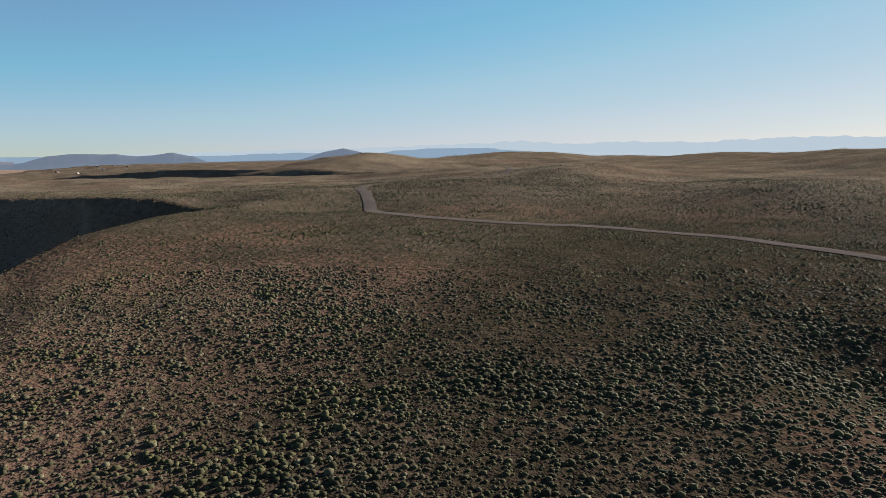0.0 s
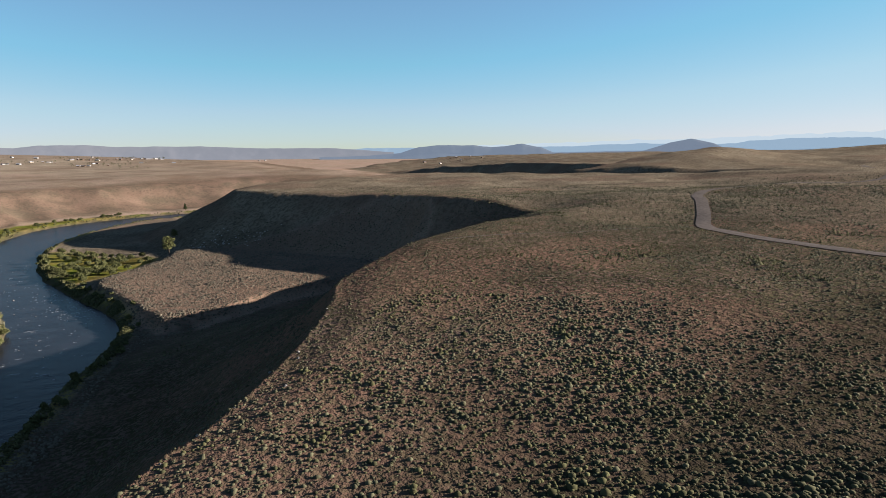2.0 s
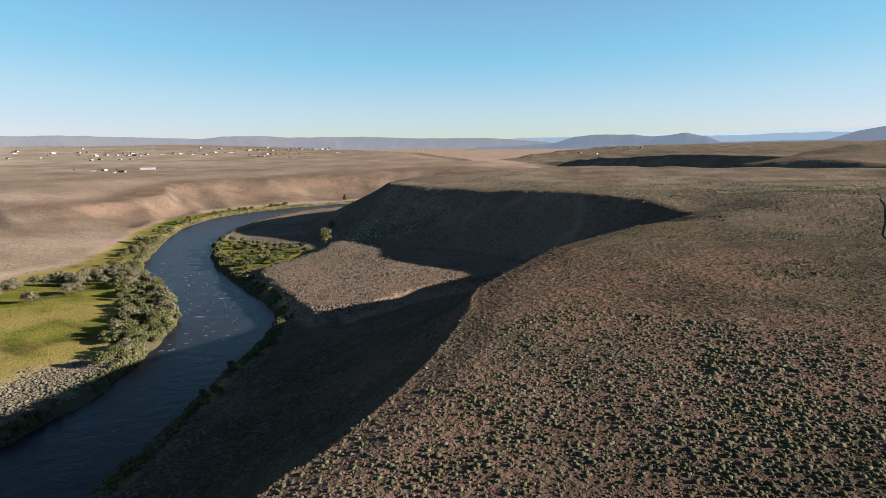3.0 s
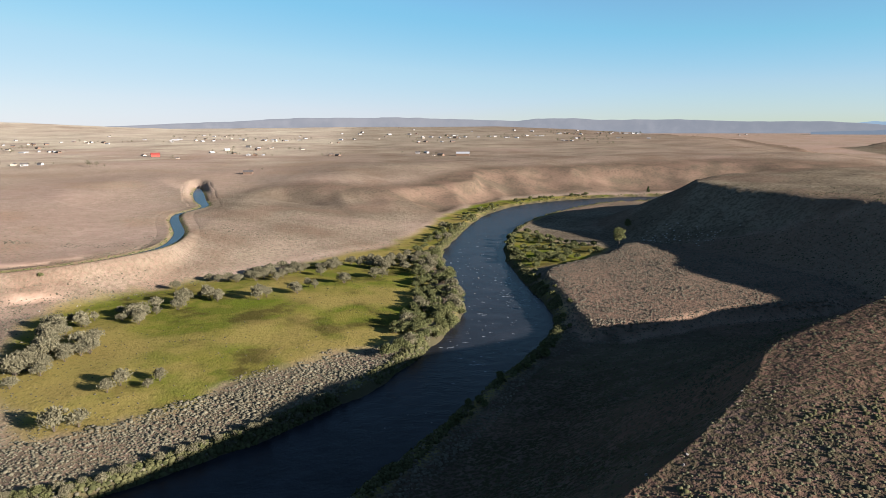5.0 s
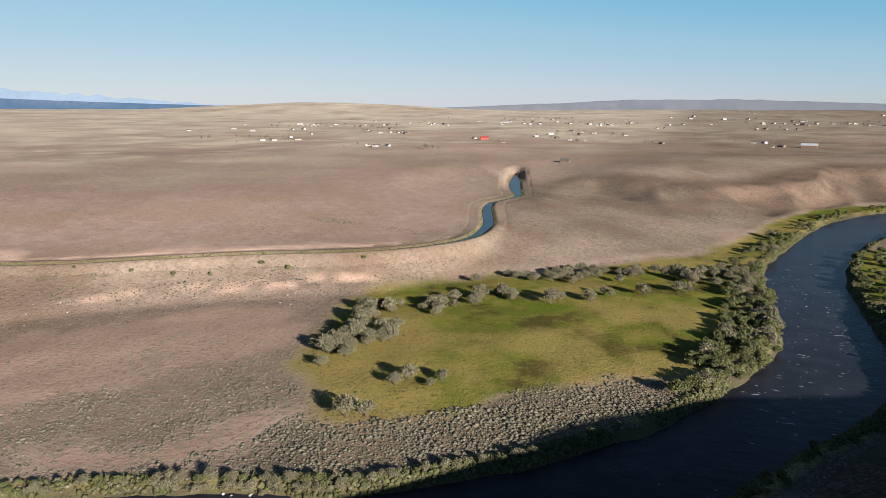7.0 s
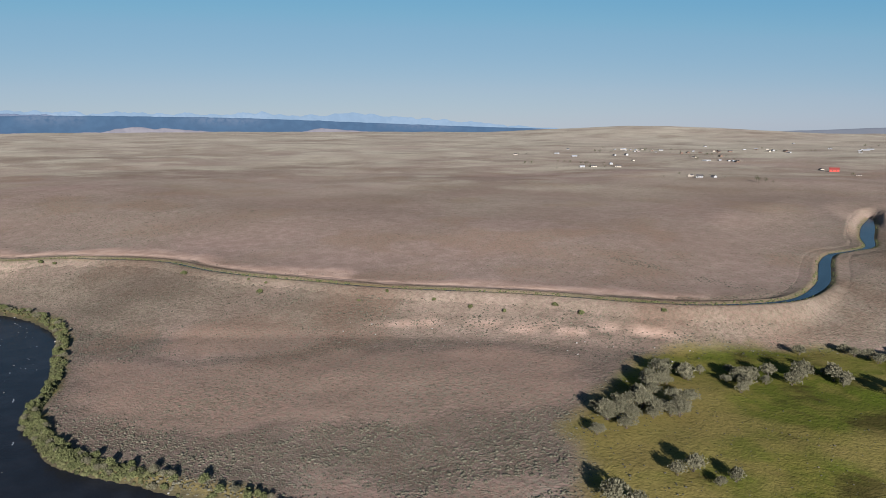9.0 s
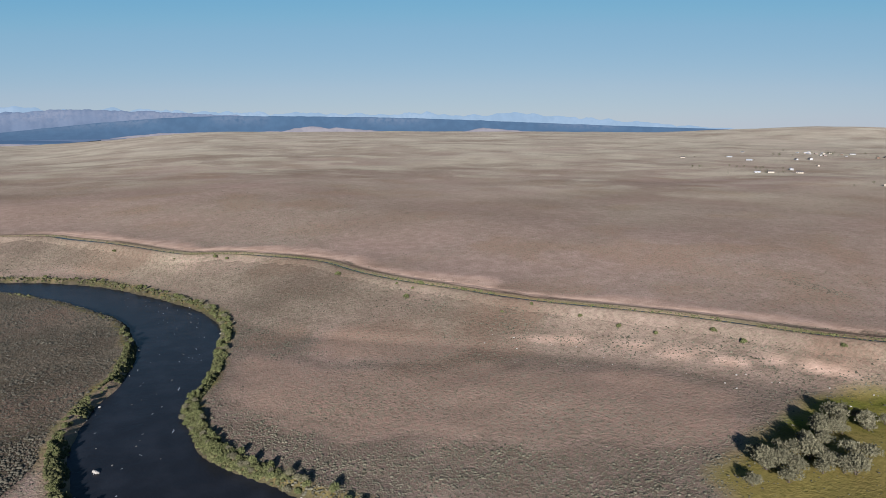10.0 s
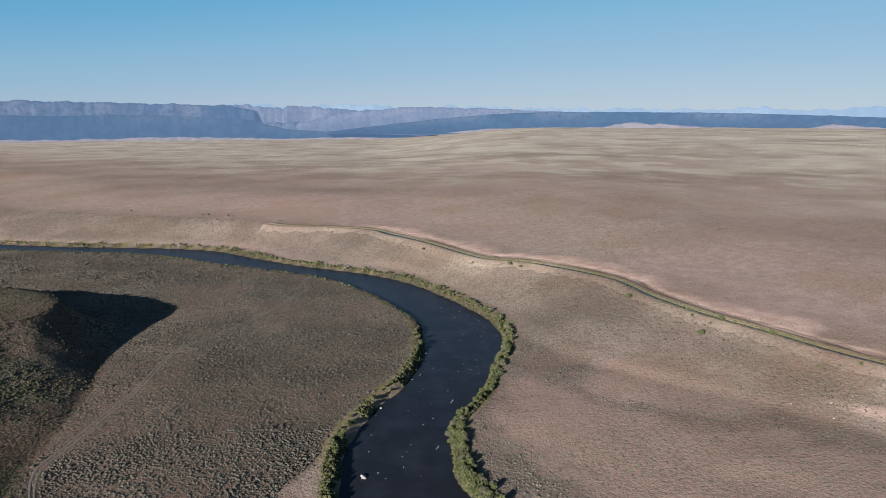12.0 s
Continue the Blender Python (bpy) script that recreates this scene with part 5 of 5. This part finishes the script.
white_models = [house_model("white_house", "white sided ranch house on the open plain", "white houses", WHITE_WALL, PALE_ROOF, 15, 8, 3.0, 4.8), house_model("white_house", "white house with a dark shingle roof on the plain", "white houses", WHITE_WALL, DARK_ROOF, 13, 8.5, 3.4, 5.8)]
brown_models = [house_model("brown_house", "brown timber house with a dark roof on the plain", "brown houses", BROWN_WALL, DARK_ROOF, 14, 9, 3.2, 5.6), house_model("tan_house", "tan house with a dark roof on the plain", "brown houses", TAN_WALL, DARK_ROOF, 13, 8, 3.0, 5.0)]
WHITE_NEAR = [(92, 1206), (108, 1215), (215, 1695), (255, 1856), (392, 1917), (402, 1930), (419, 1897), (557, 1802), (-23, 1859), (-667, 1010), (-865, 1270), (-961, 1338), (-1067, 1528), (-821, 1354),
              (-817, 1395), (-674, 1108), (-833, 1553), (-273, 1307), (-194, 1212), (-169, 1211), (-233, 1470), (-401, 879), (-385, 884), (-554, 1314), (-870, 1886), (-653, 1786), (-460, 1769), (-394, 1793), (-371, 1810)]
WHITE_FAR = [(279, 2166), (293, 2180), (403, 2593), (595, 2741), (630, 2588), (997, 3696), (792, 2546), (-2, 2487), (-9, 2305), (86, 2301), (152, 2316), (-69, 2396), (217, 3005), (-573, 1938), (-749, 2194),
             (-490, 2259), (-451, 2218), (-192, 2187), (-154, 1933), (830, 855), (853, 846), (1916, 3418), (2030, 3553), (662, 1777), (717, 1711)]
BROWN = [(119, 1087), (106, 1070), (261, 2199), (243, 1858), (569, 1815), (43, 1901), (64, 2033), (179, 2357), (-74, 1663), (-59, 1680), (-54, 1172), (-42, 1151), (-49, 3385), (208, 3960), (-655, 1025), (-711, 1245),
         (-627, 1055), (-1009, 1249), (-933, 1665), (-358, 1194), (-280, 1097), (-230, 1285), (-179, 1187), (-414, 2196), (-210, 1893), (-115, 1356), (-124, 762), (-418, 890), (-635, 1460), (-652, 1377), (-762, 1572), (-758, 1534), (-738, 1654), (-647, 1744)]
for x, y in WHITE_NEAR + WHITE_FAR:
    stand(white_models, x, y, rng.uniform(0.42, 0.75) * (1.0 if y < 2000 else 1.2), rng)
HOUSES = WHITE_NEAR + WHITE_FAR + BROWN
for x, y in BROWN:
    stand(brown_models, x, y, rng.uniform(0.42, 0.8), rng)
hay_barn = house_model("hay_barn", "large open barn with a pale metal roof on the plain", "barns", BROWN_WALL, PALE_ROOF, 20, 10, 3.8, 6.2, 0, False, True)
hay_barn.matrix_basis = pose(154, 1089, float(land(np.array([154.0]), np.array([1089.0]))[0]), 0, 0, -12)
red_barn = house_model("red_barn", "red painted barn with a red roof on the plain", "barns", RED_WALL, RED_ROOF, 13, 8, 3.6, 6.2, 2, False, True)
red_barn.matrix_basis = pose(-336, 1181, float(land(np.array([-336.0]), np.array([1181.0]))[0]), 0, 0, 20)
yard_trees = [tree_model("yard_tree", "dark leafy shelter tree by a far farm", "farm trees", leaf_material("shelter_leaves", (0.035, 0.045, 0.02), (0.09, 0.1, 0.045)), 250 + k, 8, 8, False, 200, 2) for k in range(2)]
for cx, cy, count, sx, sy in ((700, 2514, 4, 30, 12), (721, 2198, 5, 30, 12), (502, 1458, 5, 18, 10), (378, 1861, 3, 12, 8), (663, 2425, 3, 30, 12), (-909, 1451, 5, 18, 10), (-682, 1052, 4, 9, 7), (-785, 1011, 3, 18, 4), (-758, 1075, 3, 16, 4),
                              (-133, 1352, 3, 8, 6), (-224, 1255, 4, 12, 7), (-313, 862, 4, 12, 4), (-396, 2212, 4, 30, 8), (-464, 2262, 3, 20, 8), (-652, 1467, 3, 9, 6), (-575, 2166, 3, 20, 8), (-376, 2226, 3, 20, 8),
                              (636, 1985, 4, 20, 8), (641, 1880, 4, 22, 8), (633, 2142, 4, 22, 8), (1632, 3340, 4, 30, 8)):
    for _ in range(count):
        stand(yard_trees, cx + rng.normal() * sx, cy + rng.normal() * sy, rng.uniform(0.5, 1.1), rng)
for x, y in HOUSES:
    for _ in range(2):
        stand(yard_trees, x + rng.normal() * 16, y + rng.normal() * 16, rng.uniform(0.3, 0.7), rng)


# ---------------------------------------------------------------- the scattered settlement farther out
def cabin_model(name, label, group, wall, roof, length, width, eave, ridge):
    """A small far house or trailer: walls with gables, roof, door and two windows on the sunny side."""
    ob = thing(name, label, "house", group)
    part("wall", mesh_from("wall", *box(-length / 2, length / 2, -width / 2, width / 2, -0.8, eave), wall), ob)
    part("roof", mesh_from("roof", *gable(length, width, eave, ridge), roof), ob)
    part("door", mesh_from("door", *box(-0.5, 0.5, -width / 2 - 0.05, -width / 2 + 0.02, 0, 2.05), DOOR), ob)
    for x in (-length * 0.28, length * 0.28):
        part("window", mesh_from("window", *box(x - 0.7, x + 0.7, -width / 2 - 0.04, -width / 2 + 0.01, 1.0, 2.2), PANE), ob)
    return ob


cabins = [cabin_model("far_cabin", "small white trailer house in a far settlement", "settlement houses", WHITE_WALL, PALE_ROOF, 16, 5.5, 2.7, 3.4),
          cabin_model("far_cabin", "small brown house in a far settlement", "settlement houses", BROWN_WALL, DARK_ROOF, 12, 8, 3.0, 5.2),
          cabin_model("far_cabin", "pale tan house with a metal roof in a settlement", "settlement houses", TAN_WALL, PALE_ROOF, 13, 8, 3.0, 5.0),
          cabin_model("far_cabin", "dark shed in a far settlement on the plain", "settlement houses", BROWN_WALL, PALE_ROOF, 9, 7, 3.2, 4.4)]
# middle, number of houses, number of trees, half size along x and y
CLUSTERS = [(-800, 1620, 7, 5, 110, 40), (-650, 1790, 6, 5, 90, 50), (-370, 1900, 16, 10, 150, 60), (-205, 1390, 4, 4, 60, 30), (-140, 1830, 8, 8, 120, 60),
            (160, 1680, 5, 5, 60, 40), (240, 1925, 8, 10, 120, 50), (440, 1985, 9, 16, 90, 50), (740, 2200, 14, 26, 150, 60), (850, 2195, 6, 14, 90, 40),
            (1680, 1640, 6, 6, 160, 60), (-950, 1600, 8, 6, 90, 70), (-570, 1317, 5, 4, 70, 20), (520, 1640, 5, 14, 70, 25)]
for cx, cy, houses, trees, sx, sy in CLUSTERS:
    for _ in range(houses):
        stand(cabins, cx + rng.uniform(-1, 1) * sx, cy + rng.uniform(-1, 1) * sy, rng.uniform(0.5, 0.85), rng)
    for _ in range(trees):
        stand(yard_trees, cx + rng.uniform(-1, 1) * sx, cy + rng.uniform(-1, 1) * sy, rng.uniform(0.5, 1.1), rng)
